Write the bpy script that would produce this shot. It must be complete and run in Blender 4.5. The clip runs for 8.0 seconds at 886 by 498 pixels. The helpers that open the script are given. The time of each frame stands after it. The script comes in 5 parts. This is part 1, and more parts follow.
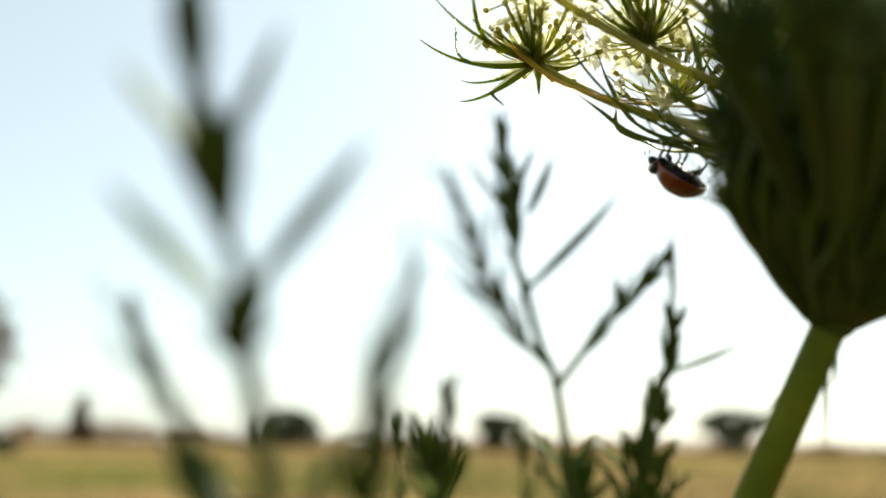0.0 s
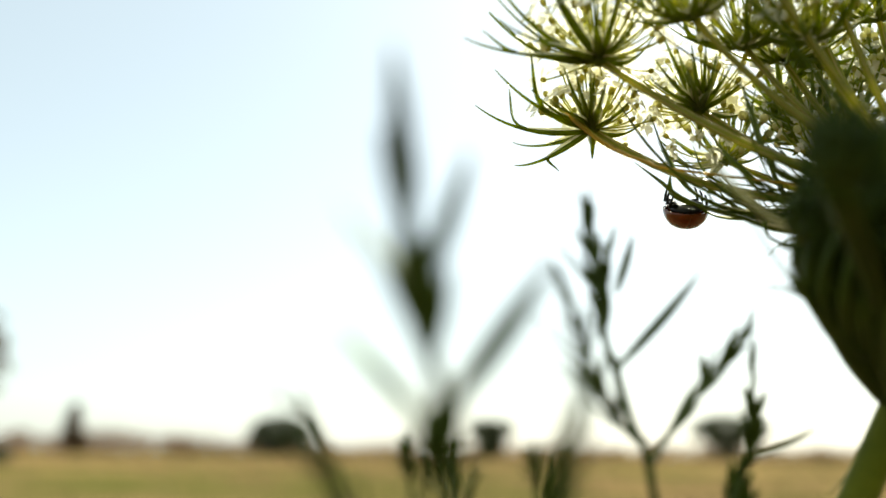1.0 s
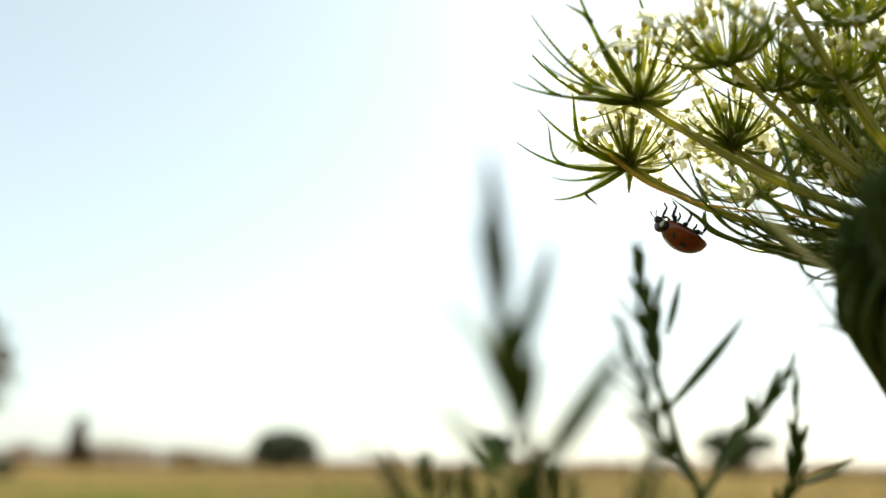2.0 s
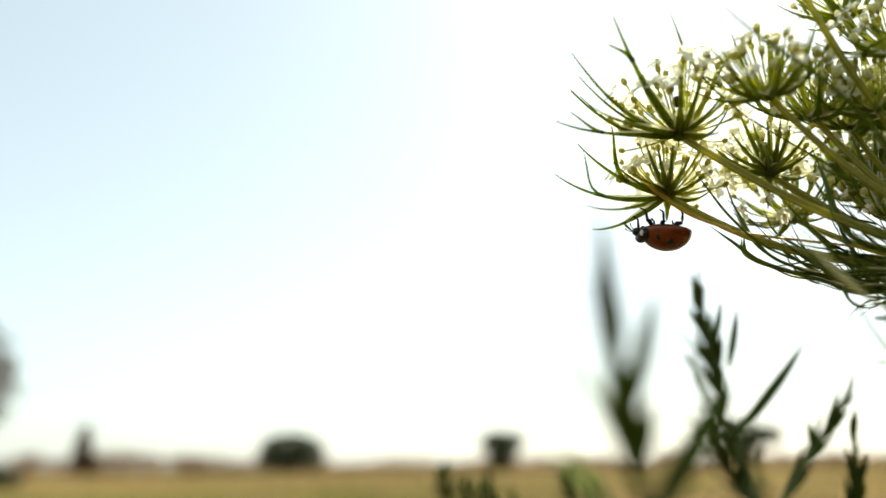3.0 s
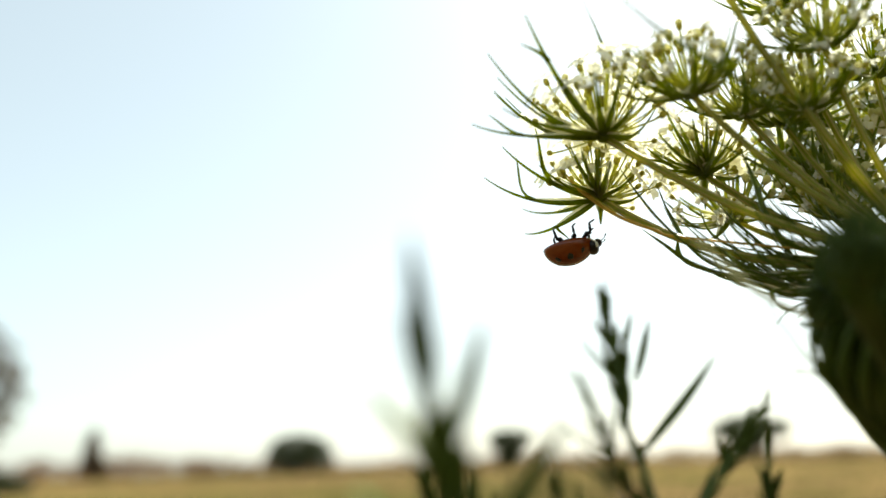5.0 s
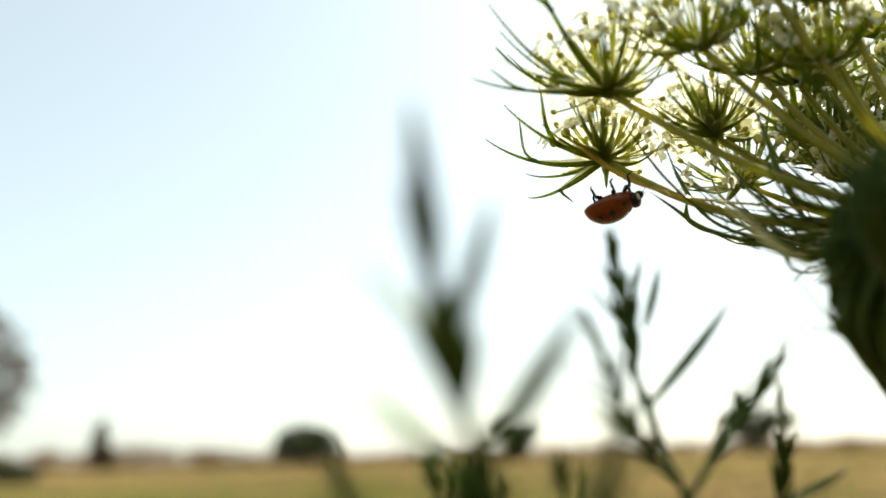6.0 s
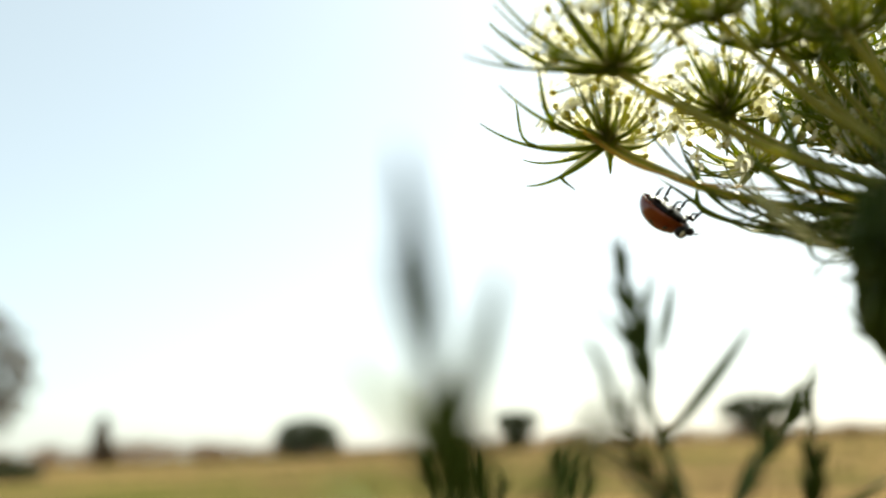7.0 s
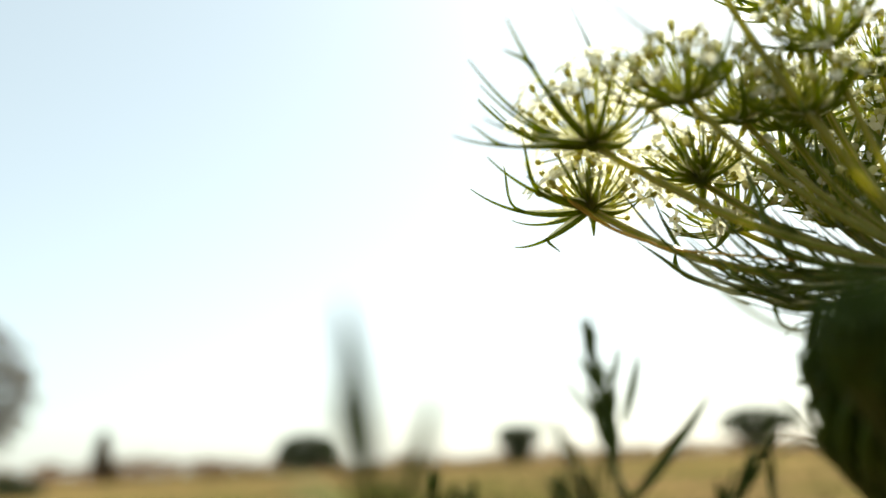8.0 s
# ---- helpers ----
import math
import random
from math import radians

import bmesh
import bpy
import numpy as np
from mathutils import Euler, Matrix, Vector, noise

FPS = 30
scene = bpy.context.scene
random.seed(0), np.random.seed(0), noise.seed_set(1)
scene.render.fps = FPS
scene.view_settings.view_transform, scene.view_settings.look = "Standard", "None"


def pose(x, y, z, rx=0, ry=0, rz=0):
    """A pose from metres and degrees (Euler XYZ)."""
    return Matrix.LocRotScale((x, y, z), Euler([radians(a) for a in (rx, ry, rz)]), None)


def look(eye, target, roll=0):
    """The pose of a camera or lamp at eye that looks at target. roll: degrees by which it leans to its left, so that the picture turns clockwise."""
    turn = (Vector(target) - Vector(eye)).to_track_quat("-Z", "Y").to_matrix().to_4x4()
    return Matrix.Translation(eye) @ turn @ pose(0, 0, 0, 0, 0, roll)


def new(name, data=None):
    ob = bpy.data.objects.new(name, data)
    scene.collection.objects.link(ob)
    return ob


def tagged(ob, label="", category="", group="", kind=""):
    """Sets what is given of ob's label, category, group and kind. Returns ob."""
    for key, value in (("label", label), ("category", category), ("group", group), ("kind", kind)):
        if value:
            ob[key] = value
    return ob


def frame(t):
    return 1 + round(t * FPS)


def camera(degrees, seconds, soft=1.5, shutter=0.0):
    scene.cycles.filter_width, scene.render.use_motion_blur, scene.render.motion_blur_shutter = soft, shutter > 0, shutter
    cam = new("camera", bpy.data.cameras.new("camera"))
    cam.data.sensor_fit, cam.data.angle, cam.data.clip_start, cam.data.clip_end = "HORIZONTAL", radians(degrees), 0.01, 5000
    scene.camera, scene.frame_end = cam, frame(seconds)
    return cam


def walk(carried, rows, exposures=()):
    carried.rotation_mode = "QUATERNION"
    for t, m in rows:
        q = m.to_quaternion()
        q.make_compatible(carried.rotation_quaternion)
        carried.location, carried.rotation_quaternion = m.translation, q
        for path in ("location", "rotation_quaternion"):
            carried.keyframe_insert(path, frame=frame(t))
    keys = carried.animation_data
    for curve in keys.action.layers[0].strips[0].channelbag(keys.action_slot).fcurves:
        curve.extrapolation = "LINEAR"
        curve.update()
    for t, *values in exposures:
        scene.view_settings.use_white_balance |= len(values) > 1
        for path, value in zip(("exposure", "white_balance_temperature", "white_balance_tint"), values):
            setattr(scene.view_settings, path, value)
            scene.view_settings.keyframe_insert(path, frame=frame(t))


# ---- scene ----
# ---- camera ----
EYE = 0.60          # height of the first eye over the ground
LENS = 55.0
FOCUS = 0.127       # focused distance, metres
APERTURE = 0.0034   # pupil of the small lens, metres
cam = camera(LENS, 8.0)
cam.data.dof.use_dof = True
cam.data.dof.focus_distance = FOCUS
cam.data.dof.aperture_fstop = cam.data.lens / 1000 / APERTURE
# seconds, eye in metres from the first eye, Euler angles in degrees
PATH = [
    (0.0, 0.00000, -0.00000, 0.00000, 103.05, -0.90, -0.00),
    (0.3, -0.00133, -0.00290, 0.00110, 102.87, -0.88, -0.16),
    (0.5, -0.00221, -0.00484, 0.00405, 102.75, -0.87, -0.27),
    (1.0, -0.00942, -0.00373, 0.00755, 103.52, -0.64, -0.39),
    (1.5, -0.01710, -0.00652, 0.00802, 104.14, -0.60, -0.11),
    (1.7, -0.01521, -0.00759, 0.00855, 104.36, -1.06, -0.10),
    (2.8, -0.01934, -0.01338, 0.01113, 104.39, 0.79, 0.27),
    (3.0, -0.02179, -0.01237, 0.01367, 104.37, 0.72, 0.34),
    (3.3, -0.01600, -0.01130, 0.01420, 104.39, 1.00, 0.44),
    (3.5, -0.01661, -0.01068, 0.01543, 104.41, 1.19, 0.50),
    (4.0, -0.01300, -0.00630, 0.01659, 104.36, 1.53, 0.60),
    (4.5, -0.01594, -0.00748, 0.01511, 104.29, 1.64, 0.51),
    (4.7, -0.01342, -0.00910, 0.01562, 104.32, 1.63, 0.65),
    (5.8, -0.00796, -0.00891, 0.01437, 103.94, 1.67, 1.24),
    (6.0, -0.00921, -0.00380, 0.01271, 103.75, 1.48, 1.28),
    (6.3, -0.01130, -0.00200, 0.01245, 103.52, 1.76, 1.29),
    (6.5, -0.00748, 0.00232, 0.01111, 103.39, 1.95, 1.29),
    (6.8, -0.00370, 0.00370, 0.01365, 103.27, 2.15, 1.33),
    (7.0, -0.00859, 0.00458, 0.01492, 103.19, 2.29, 1.36),
    (7.2, -0.01334, -0.00216, 0.01903, 103.47, 2.46, 1.46),
    (7.5, -0.00241, 0.00466, 0.01992, 103.87, 2.73, 1.43),
    (7.8, -0.00474, 0.00145, 0.02078, 104.02, 2.73, 1.45),
    (8.0, -0.00703, -0.00346, 0.01975, 104.12, 2.57, 1.48),
]
walk(cam, [(t, pose(x, y, EYE + z, rx, ry, rz)) for t, x, y, z, rx, ry, rz in PATH], [(0.0, 0.90, 6750, -1), (8.0, 0.90, 6750, -1)])

# ---- daylight ----
SUN_ELEVATION, SUN_AZIMUTH = radians(43), radians(30)   # azimuth clockwise from the view ahead (+y)
world = bpy.data.worlds.new("sky")
scene.world = world
world.use_nodes = True
wn = world.node_tree
sky = wn.nodes.new("ShaderNodeTexSky")
sky.sky_type = "NISHITA"
sky.sun_disc = False
sky.sun_elevation, sky.sun_rotation = SUN_ELEVATION, SUN_AZIMUTH
sky.air_density, sky.dust_density, sky.ozone_density = 1.0, 1.2, 0.6
wn.nodes["Background"].inputs["Strength"].default_value = 0.106
haze = wn.nodes.new("ShaderNodeHueSaturation")     # thin high haze: a paler sky all round
haze.inputs["Saturation"].default_value = 0.60
wn.links.new(sky.outputs[0], haze.inputs["Color"])
veil = wn.nodes.new("ShaderNodeMix")               # the same haze whitens the whole sky evenly
veil.data_type = "RGBA"
veil.inputs[0].default_value = 0.35
veil.inputs[7].default_value = (4.1, 4.75, 5.4, 1)
wn.links.new(haze.outputs[0], veil.inputs[6])
wn.links.new(veil.outputs[2], wn.nodes["Background"].inputs["Color"])
sun = new("sun", bpy.data.lights.new("sun", "SUN"))
sun.data.energy, sun.data.angle, sun.data.color = 5.0, radians(0.6), (1.0, 0.94, 0.84)
toward = Vector((math.sin(SUN_AZIMUTH) * math.cos(SUN_ELEVATION), math.cos(SUN_AZIMUTH) * math.cos(SUN_ELEVATION), math.sin(SUN_ELEVATION)))
sun.matrix_basis = look(toward * 50, (0, 0, 0))


# ---- materials ----
def material(name, low, high, scale=200.0, rough=0.55, translucent=0.0, through_colour=None, bump=0.0, spec=0.25, detail_scale=5.0, island=0.0, coat=0.0, clear=0.0):
    """Two tones mixed by noise at two scales, some light passing through thin tissue."""
    m = bpy.data.materials.new(name)
    m.use_nodes = True
    nt = m.node_tree
    n, l = nt.nodes, nt.links
    out, bsdf = n["Material Output"], n["Principled BSDF"]
    co = n.new("ShaderNodeTexCoord")
    a = n.new("ShaderNodeTexNoise")
    a.inputs["Scale"].default_value, a.inputs["Detail"].default_value = scale, 4
    b = n.new("ShaderNodeTexNoise")
    b.inputs["Scale"].default_value, b.inputs["Detail"].default_value = scale * detail_scale, 3
    l.new(co.outputs["Object"], a.inputs["Vector"])
    l.new(co.outputs["Object"], b.inputs["Vector"])
    add = n.new("ShaderNodeMath")
    add.operation = "MULTIPLY_ADD"
    l.new(b.outputs[0], add.inputs[0])
    add.inputs[1].default_value = 0.5
    l.new(a.outputs[0], add.inputs[2])
    last = add.outputs[0]
    if island:
        geo = n.new("ShaderNodeNewGeometry")
        more = n.new("ShaderNodeMath")
        more.operation = "MULTIPLY_ADD"
        l.new(geo.outputs["Random Per Island"], more.inputs[0])
        more.inputs[1].default_value = island
        l.new(last, more.inputs[2])
        last = more.outputs[0]
    else:
        info = n.new("ShaderNodeObjectInfo")
        more = n.new("ShaderNodeMath")
        more.operation = "MULTIPLY_ADD"
        l.new(info.outputs["Random"], more.inputs[0])
        more.inputs[1].default_value = 0.25
        l.new(last, more.inputs[2])
        last = more.outputs[0]
    ramp = n.new("ShaderNodeValToRGB")
    ramp.color_ramp.elements[0].position, ramp.color_ramp.elements[1].position = 0.5, 1.1 + island * 0.5
    ramp.color_ramp.elements[0].color, ramp.color_ramp.elements[1].color = (*low, 1), (*high, 1)
    l.new(last, ramp.inputs[0])
    l.new(ramp.outputs[0], bsdf.inputs["Base Color"])
    bsdf.inputs["Roughness"].default_value = rough
    bsdf.inputs["Specular IOR Level"].default_value = spec
    if coat:
        bsdf.inputs["Coat Weight"].default_value, bsdf.inputs["Coat Roughness"].default_value = coat, 0.06
    if bump:
        bp = n.new("ShaderNodeBump")
        bp.inputs["Strength"].default_value, bp.inputs["Distance"].default_value = bump, 0.0002
        l.new(b.outputs[0], bp.inputs["Height"])
        l.new(bp.outputs[0], bsdf.inputs["Normal"])
    if translucent:
        tr, mix = n.new("ShaderNodeBsdfTranslucent"), n.new("ShaderNodeMixShader")
        if through_colour:
            tr.inputs["Color"].default_value = (*through_colour, 1)
        else:
            l.new(ramp.outputs[0], tr.inputs["Color"])
        mix.inputs[0].default_value = translucent
        l.new(bsdf.outputs[0], mix.inputs[1])
        l.new(tr.outputs[0], mix.inputs[2])
        l.new(mix.outputs[0], out.inputs["Surface"])
        if clear:
            thin, both = n.new("ShaderNodeBsdfTransparent"), n.new("ShaderNodeMixShader")
            thin.inputs["Color"].default_value = (*through_colour, 1)
            both.inputs[0].default_value = clear
            l.new(mix.outputs[0], both.inputs[1])
            l.new(thin.outputs[0], both.inputs[2])
            l.new(both.outputs[0], out.inputs["Surface"])
    return m


PETAL = material("petal", (0.90, 0.89, 0.76), (0.96, 0.95, 0.86), 900, 0.45, 0.62, (0.97, 0.94, 0.76), 0.2, clear=0.06, spec=0.4)
BUD = material("flower_bud", (0.55, 0.55, 0.26), (0.82, 0.80, 0.52), 900, 0.5, 0.55, (0.90, 0.86, 0.50), 0.2, clear=0.08)
OVARY = material("ovary", (0.20, 0.23, 0.035), (0.46, 0.42, 0.12), 1500, 0.4, 0.5, (0.72, 0.66, 0.16), 0.3, spec=0.4)
DARK_FLORET = material("centre_floret", (0.012, 0.004, 0.006), (0.05, 0.012, 0.02), 1500, 0.5)
PEDICEL = material("pedicel", (0.28, 0.33, 0.04), (0.54, 0.55, 0.13), 700, 0.45, 0.5, (0.76, 0.75, 0.14), 0.2, spec=0.3)
RAY = material("ray", (0.10, 0.14, 0.012), (0.27, 0.28, 0.045), 260, 0.36, 0.5, (0.52, 0.53, 0.06), 0.5, spec=0.4)
RAY_RIDGE = material("ray_ridge", (0.30, 0.26, 0.09), (0.50, 0.42, 0.18), 300, 0.34, 0.55, (0.74, 0.62, 0.22), 0.4, spec=0.4)
GOLDEN = material("dried_bract", (0.36, 0.25, 0.05), (0.62, 0.45, 0.13), 300, 0.35, 0.55, (0.92, 0.70, 0.16), 0.4, spec=0.4)
MEMBRANE = material("membrane", (0.56, 0.53, 0.27), (0.78, 0.72, 0.45), 700, 0.3, 0.6, (0.90, 0.86, 0.55), 0.2, spec=0.5, clear=0.12)
BRACTEOLE = material("bracteole", (0.036, 0.070, 0.003), (0.160, 0.205, 0.012), 520, 0.35, 0.48, (0.48, 0.54, 0.02), 0.5, spec=0.35)
BRACT = material("bract", (0.034, 0.070, 0.006), (0.13, 0.165, 0.020), 520, 0.3, 0.42, (0.36, 0.44, 0.03), 0.5, spec=0.4)
STEM = material("stem", (0.060, 0.085, 0.005), (0.15, 0.165, 0.012), 160, 0.6, 0.2, (0.30, 0.33, 0.02), 0.6, spec=0.15)
NEST = material("nest_green", (0.022, 0.048, 0.006), (0.085, 0.12, 0.018), 260, 0.45, 0.32, (0.24, 0.32, 0.03), 0.5, spec=0.3)
# lit copy of the weed leaf: the sunlight is in the lighter green
SUNLIT_LEAF = material("sunlit_leaf", (0.09, 0.16, 0.02), (0.16, 0.26, 0.035), 160, 0.5, 0.4, (0.30, 0.46, 0.04), 0.3)
WEED_STEM = material("weed_stem", (0.035, 0.06, 0.012), (0.08, 0.11, 0.022), 220, 0.5, 0.1, (0.10, 0.16, 0.03), 0.4)
WEED_LEAF = material("weed_leaf", (0.030, 0.048, 0.006), (0.080, 0.105, 0.012), 160, 0.6, 0.28, (0.16, 0.23, 0.015), 0.3, spec=0.15)
WING = material("wing_case", (0.085, 0.010, 0.001), (0.17, 0.027, 0.002), 500, 0.2, spec=0.4, coat=0.25, bump=0.05)
SPOT = material("spot", (0.006, 0.005, 0.005), (0.02, 0.016, 0.014), 900, 0.2, spec=0.5, coat=0.5)
CHITIN = material("chitin", (0.004, 0.004, 0.005), (0.016, 0.014, 0.014), 1200, 0.35, spec=0.3, bump=0.3)
PALE_MARK = material("pale_mark", (0.50, 0.46, 0.32), (0.72, 0.68, 0.52), 1200, 0.4)
BARK = material("bark", (0.05, 0.04, 0.03), (0.14, 0.11, 0.08), 3.0, 0.85, bump=0.6)
CROWN = material("crown_leaves", (0.018, 0.028, 0.011), (0.052, 0.062, 0.024), 0.6, 0.6, 0.12, (0.07, 0.09, 0.02), island=0.5)
CROWN_GREY = material("grey_crown_leaves", (0.060, 0.044, 0.026), (0.14, 0.10, 0.06), 0.6, 0.6, 0.2, (0.16, 0.11, 0.05), island=0.5)
SHRUB = material("shrub_leaves", (0.10, 0.062, 0.036), (0.22, 0.14, 0.08), 0.6, 0.7, 0.35, (0.26, 0.16, 0.09), island=0.5)
TUSSOCK = material("dry_tussock", (0.15, 0.092, 0.056), (0.30, 0.20, 0.12), 0.6, 0.8, 0.35, (0.30, 0.20, 0.11), island=0.5)
STRAW = material("dry_grass", (0.08, 0.055, 0.024), (0.16, 0.115, 0.05), 2.0, 0.8, 0.2, island=0.6)
GREEN_GRASS = material("green_grass", (0.06, 0.075, 0.018), (0.14, 0.14, 0.04), 2.0, 0.7, 0.2, island=0.6)


def field_material():
    """Mown dry grass: straw, tired green and bare earth in long drifts."""
    m = bpy.data.materials.new("field")
    m.use_nodes = True
    n, l = m.node_tree.nodes, m.node_tree.links
    bsdf = n["Principled BSDF"]
    co = n.new("ShaderNodeTexCoord")
    stretch = n.new("ShaderNodeMapping")
    stretch.inputs["Scale"].default_value = (0.05, 0.16, 1)
    stretch.inputs["Location"].default_value = (3.7, 1.3, 0)
    l.new(co.outputs["Object"], stretch.inputs["Vector"])
    broad, fine = n.new("ShaderNodeTexNoise"), n.new("ShaderNodeTexNoise")
    broad.inputs["Scale"].default_value, broad.inputs["Detail"].default_value = 1.0, 5
    fine.inputs["Scale"].default_value, fine.inputs["Detail"].default_value = 14.0, 9
    l.new(stretch.outputs[0], broad.inputs["Vector"])
    l.new(co.outputs["Object"], fine.inputs["Vector"])
    r1 = n.new("ShaderNodeValToRGB")
    e = r1.color_ramp.elements
    e[0].position, e[0].color = 0.43, (0.275, 0.198, 0.082, 1)
    e[1].position, e[1].color = 0.58, (0.098, 0.102, 0.030, 1)
    mid = e.new(0.48)
    mid.color = (0.215, 0.140, 0.080, 1)
    third = e.new(0.53)
    third.color = (0.150, 0.122, 0.050, 1)
    middle = n.new("ShaderNodeTexNoise")
    middle.inputs["Scale"].default_value, middle.inputs["Detail"].default_value = 0.45, 6
    l.new(co.outputs["Object"], middle.inputs["Vector"])
    both = n.new("ShaderNodeMix")
    both.data_type = "FLOAT"
    both.inputs[0].default_value = 0.38
    l.new(broad.outputs[0], both.inputs[2])
    l.new(middle.outputs[0], both.inputs[3])
    l.new(both.outputs[0], r1.inputs[0])
    r2 = n.new("ShaderNodeValToRGB")
    r2.color_ramp.elements[0].position, r2.color_ramp.elements[0].color = 0.3, (0.55, 0.52, 0.45, 1)
    r2.color_ramp.elements[1].position, r2.color_ramp.elements[1].color = 0.7, (1.25, 1.2, 1.1, 1)
    l.new(fine.outputs[0], r2.inputs[0])
    mul = n.new("ShaderNodeMix")
    mul.data_type, mul.blend_type = "RGBA", "MULTIPLY"
    mul.inputs[0].default_value = 1.0
    l.new(r1.outputs[0], mul.inputs[6])
    l.new(r2.outputs[0], mul.inputs[7])
    l.new(mul.outputs[2], bsdf.inputs["Base Color"])
    bsdf.inputs["Roughness"].default_value = 0.95
    bsdf.inputs["Specular IOR Level"].default_value = 0.0
    bp = n.new("ShaderNodeBump")
    bp.inputs["Strength"].default_value, bp.inputs["Distance"].default_value = 0.7, 0.05
    l.new(fine.outputs[0], bp.inputs["Height"])
    l.new(bp.outputs[0], bsdf.inputs["Normal"])
    return m


FIELD = field_material()


# ---- mesh helpers ----
def V(p):
    """Millimetres from the first eye to world metres."""
    return Vector((p[0] / 1000, p[1] / 1000, EYE + p[2] / 1000))


class Shape:
    """Vertices and faces that become one mesh."""

    def __init__(self):
        self.v, self.f, self.second = [], [], set()

    def tube(self, pts, radii, sides=6, flat=1.0, up=Vector((0, 0, 1)), ridged=False):
        """A tapering tube; ridged: groove after every second side, the ridges in the second material."""
        base = len(self.v)
        n = len(pts)
        for i, p in enumerate(pts):
            d = (pts[min(i + 1, n - 1)] - pts[max(i - 1, 0)]).normalized()
            a = d.cross(up)
            a = a.normalized() if a.length > 1e-6 else d.orthogonal().normalized()
            b = a.cross(d)
            for k in range(sides):
                w = 2 * math.pi * k / sides
                r = radii[i] * (0.78 if ridged and k % 3 == 2 else 1.0)
                self.v.append(p + a * (r * math.cos(w)) + b * (r * flat * math.sin(w)))
        for i in range(n - 1):
            for k in range(sides):
                q = (k + 1) % sides
                if ridged and k % 3 == 0:
                    self.second.add(len(self.f))
                self.f.append((base + i * sides + k, base + i * sides + q, base + (i + 1) * sides + q, base + (i + 1) * sides + k))
        self.f.append(tuple(base + k for k in reversed(range(sides))))
        self.f.append(tuple(base + (n - 1) * sides + k for k in range(sides)))

    def ball(self, m, rx, ry, rz, u=8, w=5):
        base = len(self.v)
        self.v.append(m @ Vector((0, 0, -rz)))
        for j in range(1, w):
            a = -math.pi / 2 + math.pi * j / w
            for i in range(u):
                t = 2 * math.pi * i / u
                self.v.append(m @ Vector((rx * math.cos(a) * math.cos(t), ry * math.cos(a) * math.sin(t), rz * math.sin(a))))
        self.v.append(m @ Vector((0, 0, rz)))
        top = len(self.v) - 1
        for i in range(u):
            self.f.append((base, base + 1 + (i + 1) % u, base + 1 + i))
            self.f.append((top, top - u + i, top - u + (i + 1) % u))
        for j in range(w - 2):
            for i in range(u):
                a, b = base + 1 + j * u + i, base + 1 + j * u + (i + 1) % u
                self.f.append((a, b, b + u, a + u))

    def blade(self, pts, widths, normal, thick, fold=0.25):
        """A leaf with a folded midrib and two skins along a line of points."""
        base, n, full = len(self.v), len(pts), max(widths)
        for i, p in enumerate(pts):
            d = (pts[min(i + 1, n - 1)] - pts[max(i - 1, 0)]).normalized()
            s = d.cross(normal)
            s = s.normalized() if s.length > 1e-6 else d.orthogonal().normalized()
            up = s.cross(d)
            w = widths[i]
            self.v += [p - s * w + up * (w * fold), p + up * thick * 0.5 * w / full, p + s * w + up * (w * fold), p - up * thick * w / full]
        for i in range(n - 1):
            a, b = base + i * 4, base + i * 4 + 4
            for k in range(4):
                q = (k + 1) % 4
                self.f.append((a + k, a + q, b + q, b + k))
        self.f.append((base + 3, base + 2, base + 1, base))
        e = base + (n - 1) * 4
        self.f.append((e, e + 1, e + 2, e + 3))

    def margin(self, pts, widths, normal, share, fold=0.25):
        """Thin pale skins along both edges of a blade's lower part, in the second material."""
        n = max(3, int(len(pts) * share))
        for side in (-1, 1):
            base = len(self.v)
            for i in range(n):
                d = (pts[min(i + 1, len(pts) - 1)] - pts[max(i - 1, 0)]).normalized()
                s = d.cross(normal)
                s = s.normalized() if s.length > 1e-6 else d.orthogonal().normalized()
                up = s.cross(d)
                w, k = widths[i], math.sin(math.pi * (i + 0.4) / (n - 0.2)) ** 0.6
                self.v += [p + side * s * w * q + up * w * fold * h for p, q, h in ((pts[i], 0.96, 0.96), (pts[i], 1 + 0.55 * k, 1 + 1.4 * k))]
            for i in range(n - 1):
                self.second.add(len(self.f))
                self.f.append((base + 2 * i, base + 2 * i + 1, base + 2 * i + 3, base + 2 * i + 2))

    def mesh(self, name, mat, smooth=True, other=None):
        me = bpy.data.meshes.new(name)
        me.from_pydata([tuple(p) for p in self.v], [], self.f)
        me.materials.append(mat)
        if other:
            me.materials.append(other)
            for i in self.second:
                me.polygons[i].material_index = 1
        if smooth:
            me.shade_smooth()
        me.update()
        return me


def put(name, data, parent=None, m=None, label=""):
    ob = new(name, data)
    if parent:
        ob.parent = parent
    if m is not None:
        ob.matrix_basis = m
    return tagged(ob, label) if label else ob


def bezier(a, b, c, d, n):
    return [a * (1 - t) ** 3 + b * (3 * t * (1 - t) ** 2) + c * (3 * t * t * (1 - t)) + d * t ** 3 for t in (i / (n - 1) for i in range(n))]


def spline(pts, n):
    """A smooth line through the points."""
    out = []
    p = [pts[0] * 2 - pts[1]] + list(pts) + [pts[-1] * 2 - pts[-2]]
    for i in range(len(pts) - 1):
        a, b, c, d = p[i:i + 4]
        for k in range(n):
            t = k / n
            out.append(0.5 * (2 * b + (c - a) * t + (2 * a - 5 * b + 4 * c - d) * t * t + (3 * b - a - 3 * c + d) * t ** 3))
    return out + [pts[-1]]


